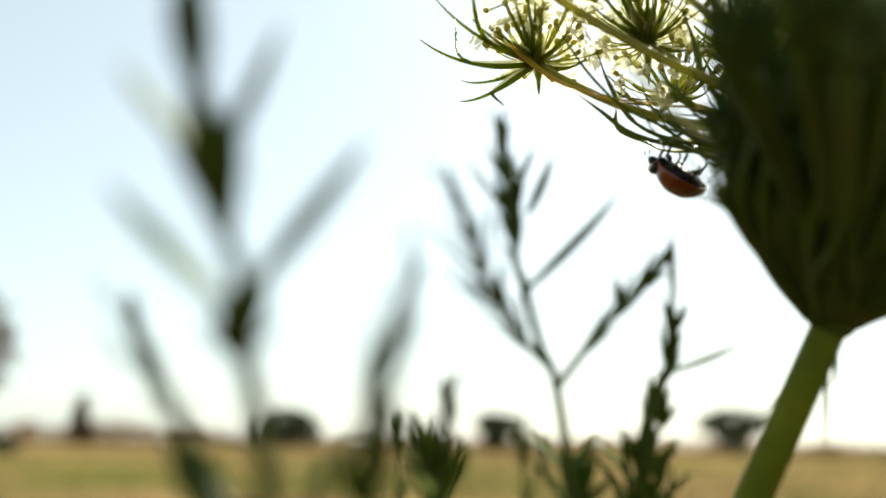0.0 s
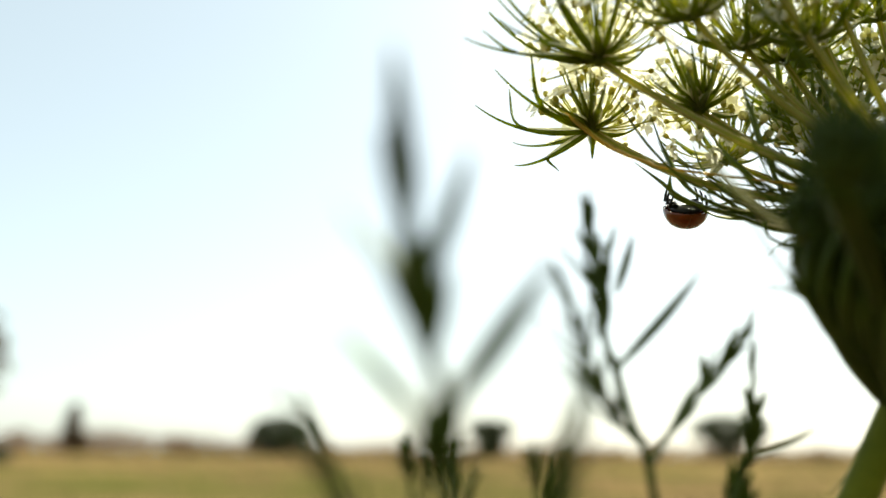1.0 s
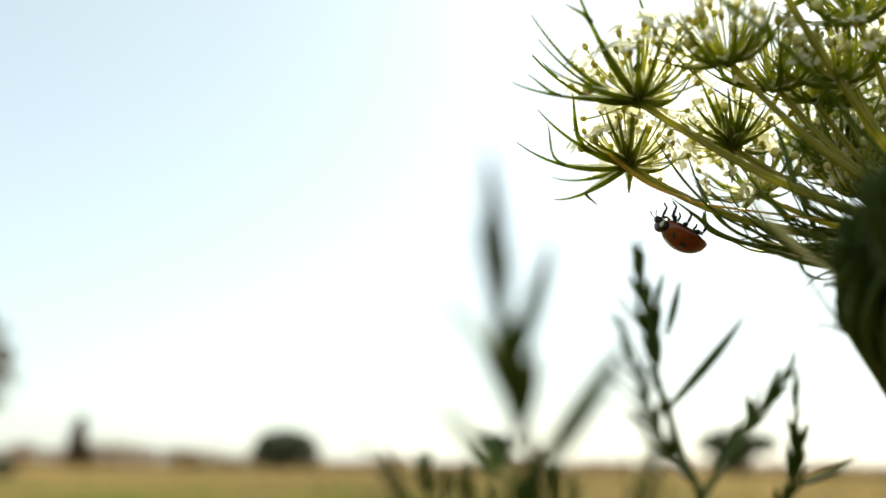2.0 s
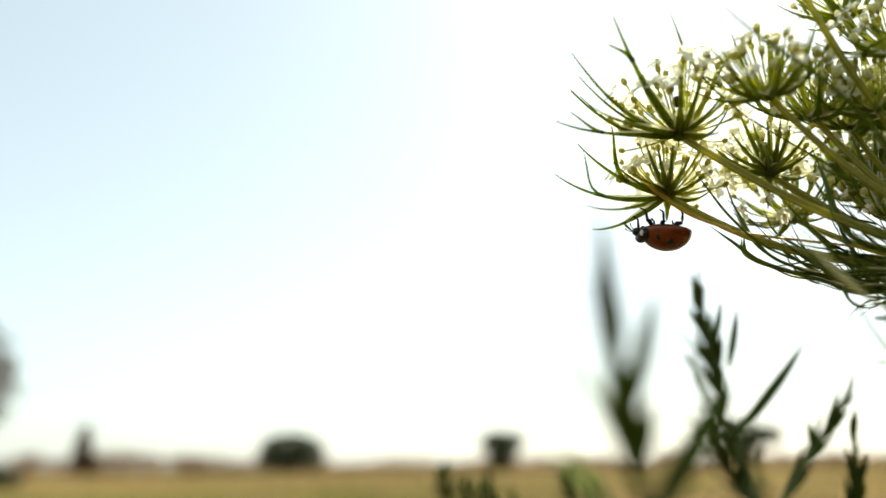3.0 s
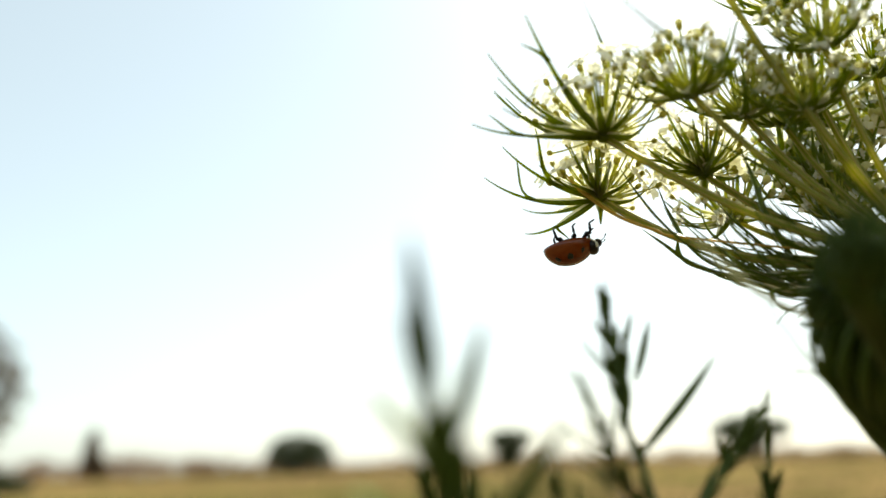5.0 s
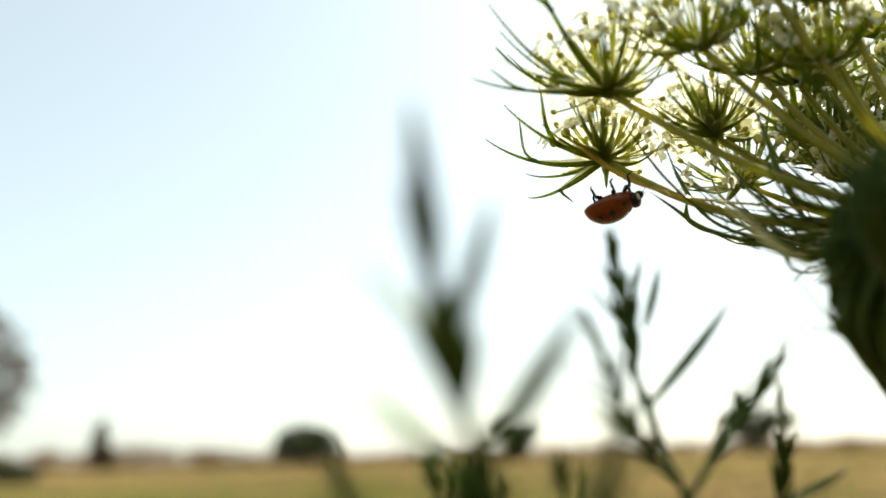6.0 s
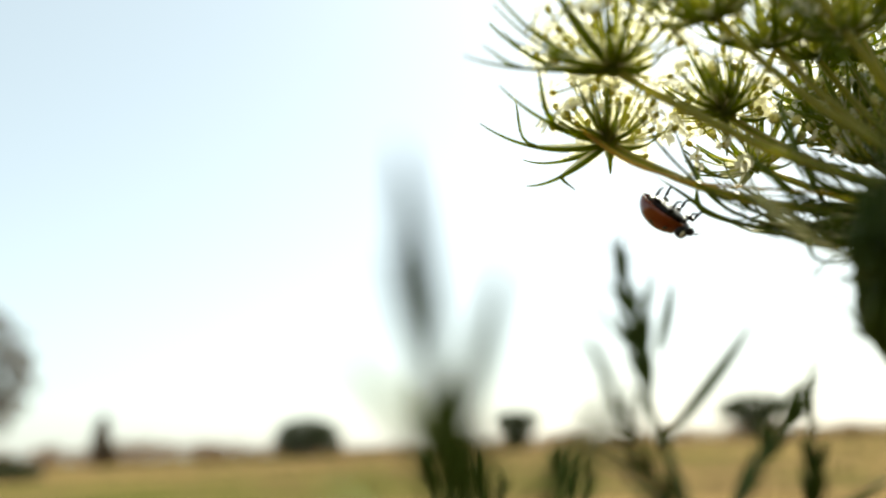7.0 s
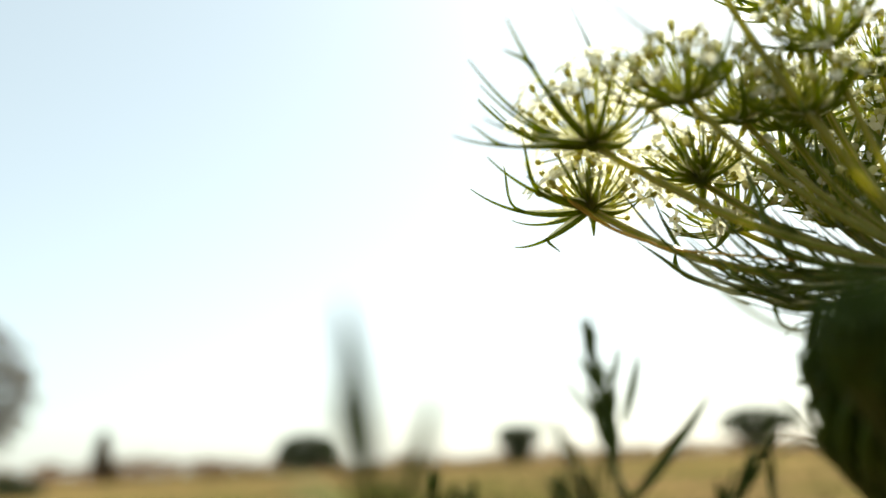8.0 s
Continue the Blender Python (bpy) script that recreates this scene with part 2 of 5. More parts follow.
def frame_along(origin, axis):
    return Matrix.Translation(origin) @ axis.to_track_quat("Z", "Y").to_matrix().to_4x4()


# ---- ground and distance ----
def ground_height(x, y):
    r = math.hypot(x, y)
    return 0.35 * min(1.0, r / 60) * noise.noise((x * 0.02, y * 0.02, 3.0)) + 0.02 * noise.noise((x * 0.5, y * 0.5, 1.0)) * min(1.0, r / 3)


def build_ground():
    s = Shape()
    radii = [0.0, 0.5, 1, 2, 3.5, 5, 7, 9, 12, 15, 19, 24, 30, 38, 48, 60, 75, 95, 120, 160, 220, 320, 500, 800, 1300, 2000, 2600]
    sides = 72
    s.v.append(Vector((0, 0, 0)))
    for r in radii[1:]:
        for k in range(sides):
            a = 2 * math.pi * k / sides
            x, y = r * math.cos(a), r * math.sin(a)
            s.v.append(Vector((x, y, ground_height(x, y))))
    for k in range(sides):
        s.f.append((0, 1 + k, 1 + (k + 1) % sides))
    for j in range(len(radii) - 2):
        for k in range(sides):
            a, b = 1 + j * sides + k, 1 + j * sides + (k + 1) % sides
            s.f.append((a, a + sides, b + sides, b))
    tagged(put("ground", s.mesh("ground", FIELD)), "dry mown field of straw and tired green grass", "field", kind="structure")


def grass_stuff(name, mat, count, near, far, height, label, seed, half=0.75):
    rng = random.Random(seed)
    s = Shape()
    for _ in range(count):
        r = near + (far - near) * rng.random() ** 1.5
        a = rng.uniform(-half, half)
        x, y = r * math.sin(a), r * math.cos(a)
        if r > 5 and noise.noise((x * 0.12 + 0.37, y * 0.05 + 0.61, seed + 0.43)) < -0.15:
            continue
        z = ground_height(x, y) - 0.02
        h = height * rng.uniform(0.4, 1.2)
        w = 0.004 + 0.0012 * r
        lean = Vector((rng.uniform(-0.5, 0.5) * h, rng.uniform(-0.5, 0.5) * h, 0))
        side = Vector((rng.uniform(-1, 1), rng.uniform(-1, 1), 0)).normalized() * w
        p = Vector((x, y, z))
        b = len(s.v)
        s.v += [p - side, p + side, p + lean * 0.4 + Vector((0, 0, h * 0.6)) + side * 0.6, p + lean + Vector((0, 0, h))]
        s.f += [(b, b + 1, b + 2), (b, b + 2, b + 3)]
    tagged(put(name, s.mesh(name, mat, False)), label, "grass", kind="stuff")


def crown_mesh(name, mat, rng, lobes, leaves, size):
    """Leaf clumps over several lobes (centre, radii); denser towards the skin, with gaps."""
    s = Shape()
    total = sum(b[1][0] * b[1][2] for b in lobes)
    for c, r in lobes:
        for _ in range(int(leaves * r[0] * r[2] / total)):
            d = Vector((rng.gauss(0, 1), rng.gauss(0, 1), rng.gauss(0, 1))).normalized()
            if noise.noise(d * 2.2 + Vector(c)) < -0.22:
                continue
            k = rng.uniform(0.45, 1.0) ** 0.5 * (1 + 0.22 * noise.noise(d * 3 + Vector(c) * 2))
            p = Vector(c) + Vector((d.x * r[0], d.y * r[1], d.z * r[2])) * k
            q = Euler((rng.uniform(0, 6.3), rng.uniform(0, 6.3), rng.uniform(0, 6.3))).to_matrix()
            w = size * rng.uniform(0.6, 1.4)
            b = len(s.v)
            for cx, cy, cz in ((-1, 0, 0), (0, -0.5, 0.15), (1, 0, 0), (0, 0.5, 0.15)):
                s.v.append(p + q @ Vector((cx * w, cy * w, cz * w)))
            s.f += [(b, b + 1, b + 2), (b, b + 2, b + 3)]
    return s.mesh(name, mat, False)


def build_tree(x, y, lobes, trunk_top, trunk_r, label, mat=CROWN, seed=1, leaves=2600, size=0.22, lean=0.0, category="tree"):
    rng = random.Random(seed)
    z = ground_height(x, y) - 0.1
    tree = tagged(put("tree", None, m=Matrix.Translation((x, y, z))), label, category)
    s = Shape()
    top = Vector((lean, 0, trunk_top))
    pts = spline([Vector((0, 0, 0)), Vector((lean * 0.2 + 0.08, 0, trunk_top * 0.35)), Vector((lean * 0.6 - 0.06, 0.05, trunk_top * 0.7)), top], 4)
    s.tube(pts, [trunk_r * (1.25 - 0.7 * i / len(pts)) for i in range(len(pts))], 9)
    put("trunk", s.mesh("trunk", BARK), tree)
    for c, r in lobes:
        a, e = pts[-5], Vector(c)
        limb = Shape()
        limb.tube(bezier(a, a + Vector((0, 0, trunk_top * 0.15)), e - Vector((0, 0, r[2] * 0.5)), e + Vector((0, 0, r[2] * 0.3)), 7), [trunk_r * (0.5 - 0.06 * i) for i in range(7)], 6)
        put("limb", limb.mesh("limb", BARK), tree)
    put("crown", crown_mesh("crown", mat, rng, lobes, leaves, size), tree)
    return tree


def build_distance():
    # round field tree
    build_tree(-18.0, 100, [((0, 0, 2.6), (3.6, 3.0, 2.2)), ((-1.8, 0.5, 2.2), (2.3, 2.0, 1.8)), ((2.0, -0.4, 2.1), (2.2, 2.0, 1.7)), ((-1.3, 0.2, 3.4), (1.9, 1.8, 1.3)), ((1.4, 0.1, 3.3), (1.9, 1.8, 1.2))], 2.4, 0.28,
               "round dark green field tree on the dry grass", seed=3, leaves=5200)
    # flat-topped small pine
    build_tree(6.2, 100, [((-0.6, 0, 3.3), (2.2, 1.8, 1.3)), ((1.2, 0.2, 3.6), (1.7, 1.6, 1.0)), ((0.0, 0, 2.3), (1.9, 1.4, 1.5)), ((-0.2, 0, 1.1), (1.4, 1.0, 1.1))], 3.0, 0.22,
               "small dark pine with a flat crown, far off", seed=5, leaves=3600)
    # umbrella pine
    build_tree(33.6, 100, [((0, 0, 3.9), (4.0, 3.0, 1.7)), ((-2.3, 0.4, 3.5), (2.5, 2.0, 1.3)), ((2.4, -0.4, 3.7), (2.6, 2.0, 1.3)), ((-0.3, 0, 2.6), (2.7, 1.8, 1.3)), ((-0.2, 0, 1.5), (1.7, 1.4, 1.2))], 3.3, 0.3,
               "wide umbrella pine with a dark flat crown", seed=7, leaves=5200)
    # slender cypress
    build_tree(-41.9, 100, [((0, 0, 3.1), (1.1, 1.0, 2.4)), ((0.15, 0, 4.6), (0.7, 0.7, 1.3)), ((0.6, 0, 1.6), (1.5, 1.3, 1.2))], 2.6, 0.2,
               "slender dark cypress standing over a hedge", CROWN_GREY, seed=9, leaves=3200)
    # large tree at the side
    build_tree(-33.5, 60, [((1.6, 0.0, 9.7), (1.1, 1.0, 0.8)), ((0.2, 0.2, 10.9), (1.2, 1.1, 0.9)), ((2.3, 0.0, 8.1), (1.0, 0.9, 0.8)), ((0.7, 0.3, 8.5), (1.3, 1.2, 1.0)), ((2.7, 0.0, 6.6), (1.0, 0.9, 0.8)), ((1.0, -0.2, 6.8), (1.3, 1.2, 1.0)), ((2.0, 0.2, 5.0), (1.0, 0.9, 0.8)), ((0.3, 0.0, 5.2), (1.4, 1.3, 1.1)), ((-1.5, 0.3, 9.0), (1.9, 1.7, 1.4)), ((-1.6, 0.0, 6.5), (2.1, 1.9, 1.6)), ((1.1, 0.0, 3.7), (0.8, 0.8, 0.6)), ((-1.0, 0.0, 11.7), (1.3, 1.2, 1.0))], 5.5, 0.4,
               "tall grey-green tree with an open crown", CROWN_GREY, seed=11, leaves=1900, size=0.26)
    # dark bush nearer by
    build_tree(-22.5, 42, [((0, 0, 0.5), (1.5, 1.3, 0.8)), ((1.1, 0, 0.4), (1.0, 1.0, 0.6)), ((-1.4, 0.1, 0.4), (1.2, 1.0, 0.6))], 0.5, 0.08,
               "low dark bush at the side of the field", seed=13, leaves=3000, size=0.12, category="bush")
    # low shrubs along the field's far edge
    rng = random.Random(21)
    for i in range(84):
        x = -60 + 122 * (i + rng.uniform(-0.4, 0.4)) / 83
        big = 2.6 if x < -32 else (1.9 if x < -22 else 1.5)
        h = big * rng.uniform(0.6, 1.25)
        w = rng.uniform(1.8, 3.4)
        y = 108 + rng.uniform(-4, 10)
        shrub = tagged(put("shrub", None, m=Matrix.Translation((x, y, ground_height(x, y) - 0.1))), "low brownish shrub on the far edge of the field" if x < -24 else "low straw-coloured dry shrub on the far edge of the field", "shrub", "shrubs along the field")
        lobes = [((0, 0, h * 0.5), (w, 1.2, h * 0.6)), ((w * 0.5, 0, h * 0.45), (w * 0.6, 1, h * 0.7))]
        put("foliage", crown_mesh("foliage", SHRUB if x < -24 else TUSSOCK, rng, lobes, 420, 0.2), shrub)
        s = Shape()
        s.tube([Vector((0, 0, 0)), Vector((0.05, 0, h * 0.4)), Vector((0.1, 0, h * 0.8))], [0.06, 0.05, 0.02], 6)
        put("trunk", s.mesh("trunk", BARK), shrub)


# ---- wild carrot ----
def petal_face(s, m, length, width, cup):
    base = len(s.v)
    for t, w, z in ((0.0, 0.12, 0.0), (0.35, 0.75, 0.10), (0.75, 1.0, 0.12), (1.0, 0.7, 0.02)):
        for k in (-1, 0, 1):
            notch = -0.16 * length if t == 1.0 and k == 0 else 0
            s.v.append(m @ Vector((t * length + notch, k * w * width, cup * length * t * t + z * length * abs(k) * 0.8)))
    for i in range(3):
        for k in range(2):
            a = base + i * 3 + k
            s.f.append((a, a + 1, a + 4, a + 3))


def floret_petals(s, m, rng, size):
    for k in range(5):
        a = 2 * math.pi * k / 5 + rng.uniform(-0.25, 0.25)
        petal_face(s, m @ Matrix.Rotation(a, 4, "Z") @ Matrix.Translation((size * 0.15, 0, 0)), size * rng.uniform(0.8, 1.25), size * rng.uniform(0.42, 0.6), rng.uniform(-0.3, 0.55))


FLORETS, OVARIES, BUDS = [], [], []


def make_florets():
    rng = random.Random(4)
    for _ in range(5):
        s = Shape()
        floret_petals(s, Matrix.Translation((0, 0, 0.0007)), rng, rng.uniform(0.0011, 0.0017))
        FLORETS.append(s.mesh("petals", PETAL))
    s = Shape()
    s.ball(Matrix.Translation((0, 0, 0.0001)), 0.00042, 0.00042, 0.00062, 8, 6)
    OVARIES.append(s.mesh("ovary", OVARY))
    for r in (0.00050, 0.00066):
        s = Shape()
        s.ball(Matrix.Translation((0, 0, 0.0006)), r, r, r * 1.05, 8, 6)
        BUDS.append(s.mesh("flower_bud", BUD))


def bracteole_line(base, tip, axis, lift):
    """Leaves the hub outwards and bends up towards its tip."""
    d = tip - base
    out = (d - axis * d.dot(axis))
    flat = out.normalized() if out.length > 1e-6 else axis
    start = (flat * 0.85 + d.normalized() * 0.25) * d.length * 0.40 - axis * d.length * lift * 0.8
    return bezier(base, base + start, base + d * 0.72 + out * 0.07 - axis * d.length * (lift * 0.25 + 0.06), tip, 12)


def bracteole_shape(base, tip, axis, lift, width, forks=(), seed=0):
    s = Shape()
    pts = bracteole_line(base, tip, axis, lift)
    n = len(pts)
    width *= 0.68
    ws = [width * (0.75 + 0.35 * math.sin(math.pi * min(1, i / 5))) * (1 - (i / (n - 1)) ** 1.7) + 0.00009 for i in range(n)]
    s.blade(pts, ws, axis, width * 0.8, 0.35)
    s.margin(pts, ws, axis, 0.55, 0.35)
    for k, end in forks:
        a = pts[k]
        d = end - a
        line = bezier(a, a + (pts[k + 1] - pts[k - 1]).normalized() * d.length * 0.35, a + d * 0.7 + axis * d.length * 0.02, end, 8)
        s.blade(line, [width * 0.7 * (1 - (i / 7) ** 1.4) + 0.00008 for i in range(8)], axis, width * 0.4, 0.45)
    return s


def fan(rng, count, spread, length):
    """Pedicel directions in the umbellet's own space, a golden-angle dome."""
    out = []
    for i in range(count):
        th = spread * math.sqrt((i + 0.5) / count) * rng.uniform(0.9, 1.1)
        a = i * 2.39996 + rng.uniform(-0.25, 0.25)
        out.append(Vector((math.sin(th) * math.cos(a), math.sin(th) * math.sin(a), math.cos(th))) * length * rng.uniform(0.68, 1.12))
    return out


def pedicel_shape(s, end, r=0.00013):
    a = Vector((end.x * 0.05, end.y * 0.05, 0.0003))
    s.tube(bezier(a, Vector((end.x * 0.45, end.y * 0.45, end.z * 0.28)), Vector((end.x * 0.85, end.y * 0.85, end.z * 0.65)), end, 6), [r * 1.25, r, r, r, r, r * 1.3], 5)


class Rest:
    """What is too small and too many to be parts: one mesh of a kind for the whole plant."""

    def __init__(self, bud=None, green=None):
        self.kinds = {"pedicel_spray": (Shape(), green or PEDICEL), "seed_head": (Shape(), green or OVARY), "blossom": (Shape(), PETAL), "bud_spray": (Shape(), bud or BUD), "bracteole_fringe": (Shape(), green or BRACTEOLE)}

    def add(self, kind, shape, m):
        s = self.kinds[kind][0]
        k = len(s.v)
        s.v += [m @ p for p in shape.v]
        s.f += [tuple(i + k for i in f) for f in shape.f]

    def finish(self, plant):
        for kind, (s, mat) in self.kinds.items():
            if s.v:
                tagged(put(kind, s.mesh(kind, mat), plant), kind="stuff")


def umbellet(plant, hub, axis, rng, count=20, spread=1.05, length=0.0085, bracteoles=None, hero=False, size=1.0, buds=0.25, dark=False, roll=0.0, rest=None, split=True, closed=False, bloom=1.0):
    """A small umbel: hub, narrow bracteoles below, a fan of pedicels with florets."""
    m = frame_along(hub, axis.normalized()) @ Matrix.Rotation(roll, 4, "Z") @ Matrix.Scale(size, 4)
    s = Shape()
    s.ball(Matrix.Identity(4), 0.0011, 0.0011, 0.0008, 10, 6)
    head = put("umbellet", s.mesh("hub", BRACTEOLE), plant, m)
    zed = Vector((0, 0, 1))
    inv = m.inverted()
    shapes = []
    if bracteoles is not None:
        for tip, lift, width, forks in bracteoles:
            shapes.append(bracteole_shape(Vector((0, 0, 0)), inv @ V(tip), zed, lift, width, [(k, inv @ V(e)) for k, e in forks]))
    else:
        nb = 14 if hero else 16
        for i in range(nb):
            a = 2 * math.pi * (i + rng.uniform(-0.25, 0.25)) / nb
            ln = rng.uniform(0.007, 0.0125)
            el = rng.uniform(1.1, 1.45) if closed else rng.uniform(0.25, 1.0)
            tip = Vector((math.cos(a) * math.cos(el), math.sin(a) * math.cos(el), math.sin(el))) * ln
            forks = []
            if rng.random() < 0.45:
                b = a + rng.choice((-0.5, 0.5))
                forks.append((rng.choice((4, 5, 6)), Vector((math.cos(b) * math.cos(el), math.sin(b) * math.cos(el), math.sin(el) * 1.1)) * ln * 0.85))
            shapes.append(bracteole_shape(Vector((0, 0, 0)), tip, zed, rng.uniform(0.05, 0.18), rng.uniform(0.00060, 0.00092), forks))
    for b in shapes:
        if split:
            put("bracteole", b.mesh("bracteole", BRACTEOLE, other=MEMBRANE), head)
        else:
            rest.add("bracteole_fringe", b, m)
    for i, end in enumerate(fan(rng, count, spread, length)):
        at = frame_along(end, (end.normalized() + zed * 0.5).normalized())
        bud = rng.random() < buds
        p = Shape()
        pedicel_shape(p, end)
        if hero:
            put("pedicel", p.mesh("pedicel", PEDICEL), head)
            put("ovary", OVARIES[0], head, at)
            if bud:
                put("flower_bud", BUDS[i % 2], head, at)
            else:
                put("petals", FLORETS[rng.randrange(5)], head, at @ Matrix.Rotation(rng.uniform(0, 6), 4, "Z") @ Matrix.Scale(bloom, 4))
        else:
            rest.add("pedicel_spray", p, m)
            q = Shape()
            q.ball(at, 0.00038, 0.00038, 0.0006, 6, 4)
            rest.add("seed_head", q, m)
            q = Shape()
            if bud:
                q.ball(at @ Matrix.Translation((0, 0, 0.0006)), 0.00058, 0.00058, 0.00062, 7, 5)
                rest.add("bud_spray", q, m)
            else:
                floret_petals(q, at @ Matrix.Translation((0, 0, 0.0007)), rng, rng.uniform(0.0007, 0.0012))
                rest.add("blossom", q, m)
    if dark:
        s = Shape()
        s.ball(Matrix.Translation((0, 0, length * 0.55)), 0.0007, 0.0007, 0.0009, 8, 6)
        put("dark_floret", s.mesh("dark_floret", DARK_FLORET), head, label="dark purple sterile floret")
    return head


def ray_stalk(plant, apex, hub, flat, end_up, r0, r1):
    d = hub - apex
    start = Vector((d.x, d.y, d.z * flat)).normalized() * d.length * 0.45
    end = Vector((d.x, d.y, d.z * end_up)).normalized() * d.length * 0.35
    pts = bezier(apex, apex + start, hub - end, hub, 14)
    s = Shape()
    s.tube(pts, [r0 + (r1 - r0) * i / 13 for i in range(14)], 15, ridged=True)
    put("ray", s.mesh("ray", RAY, other=RAY_RIDGE), plant)
    return end.normalized()


def bract(plant, apex, tip, sag, rng, lobes=3, width=0.00042, mat=None):
    """A pinnate bract: a sagging rachis with thread-like lobes towards its end."""
    s = Shape()
    d = tip - apex
    down = Vector((0, 0, -1)) * d.length * sag
    pts = bezier(apex, apex + d * 0.33 + down * 1.2, apex + d * 0.7 + down, tip, 18)
    s.blade(pts, [width * (1.25 - 0.75 * i / 17) * (1 - (i / 17) ** 2.5) + 0.00003 for i in range(18)], Vector((0, -0.3, 1)), width * 0.6, 0.35)
    for j in range(lobes):
        k = 7 + int(9 * j / max(lobes, 1)) + rng.choice((0, 1))
        k = min(k, 15)
        a, t = pts[k], (pts[k + 1] - pts[k - 1]).normalized()
        side = Vector((rng.uniform(-0.2, 0.2), rng.uniform(-0.5, 0.5), rng.choice((-0.3, 0.4, 0.5)) * rng.uniform(0.7, 1.2)))
        ln = rng.uniform(0.006, 0.013)
        e = a + (t + side).normalized() * ln
        hook = Vector((0, 0, rng.uniform(-0.1, 0.35))) * ln
        line = bezier(a, a + t * ln * 0.45 - hook * 0.5, a + (t + side * 0.6).normalized() * ln * 0.75 - hook * 0.4, e + hook * 0.5, 9)
        s.blade(line, [width * 0.65 * (1 - (i / 8) ** 1.4) + 0.00003 for i in range(9)], Vector((0, -0.3, 1)), width * 0.5, 0.35)
    put("bract", s.mesh("bract", mat or BRACT), plant)


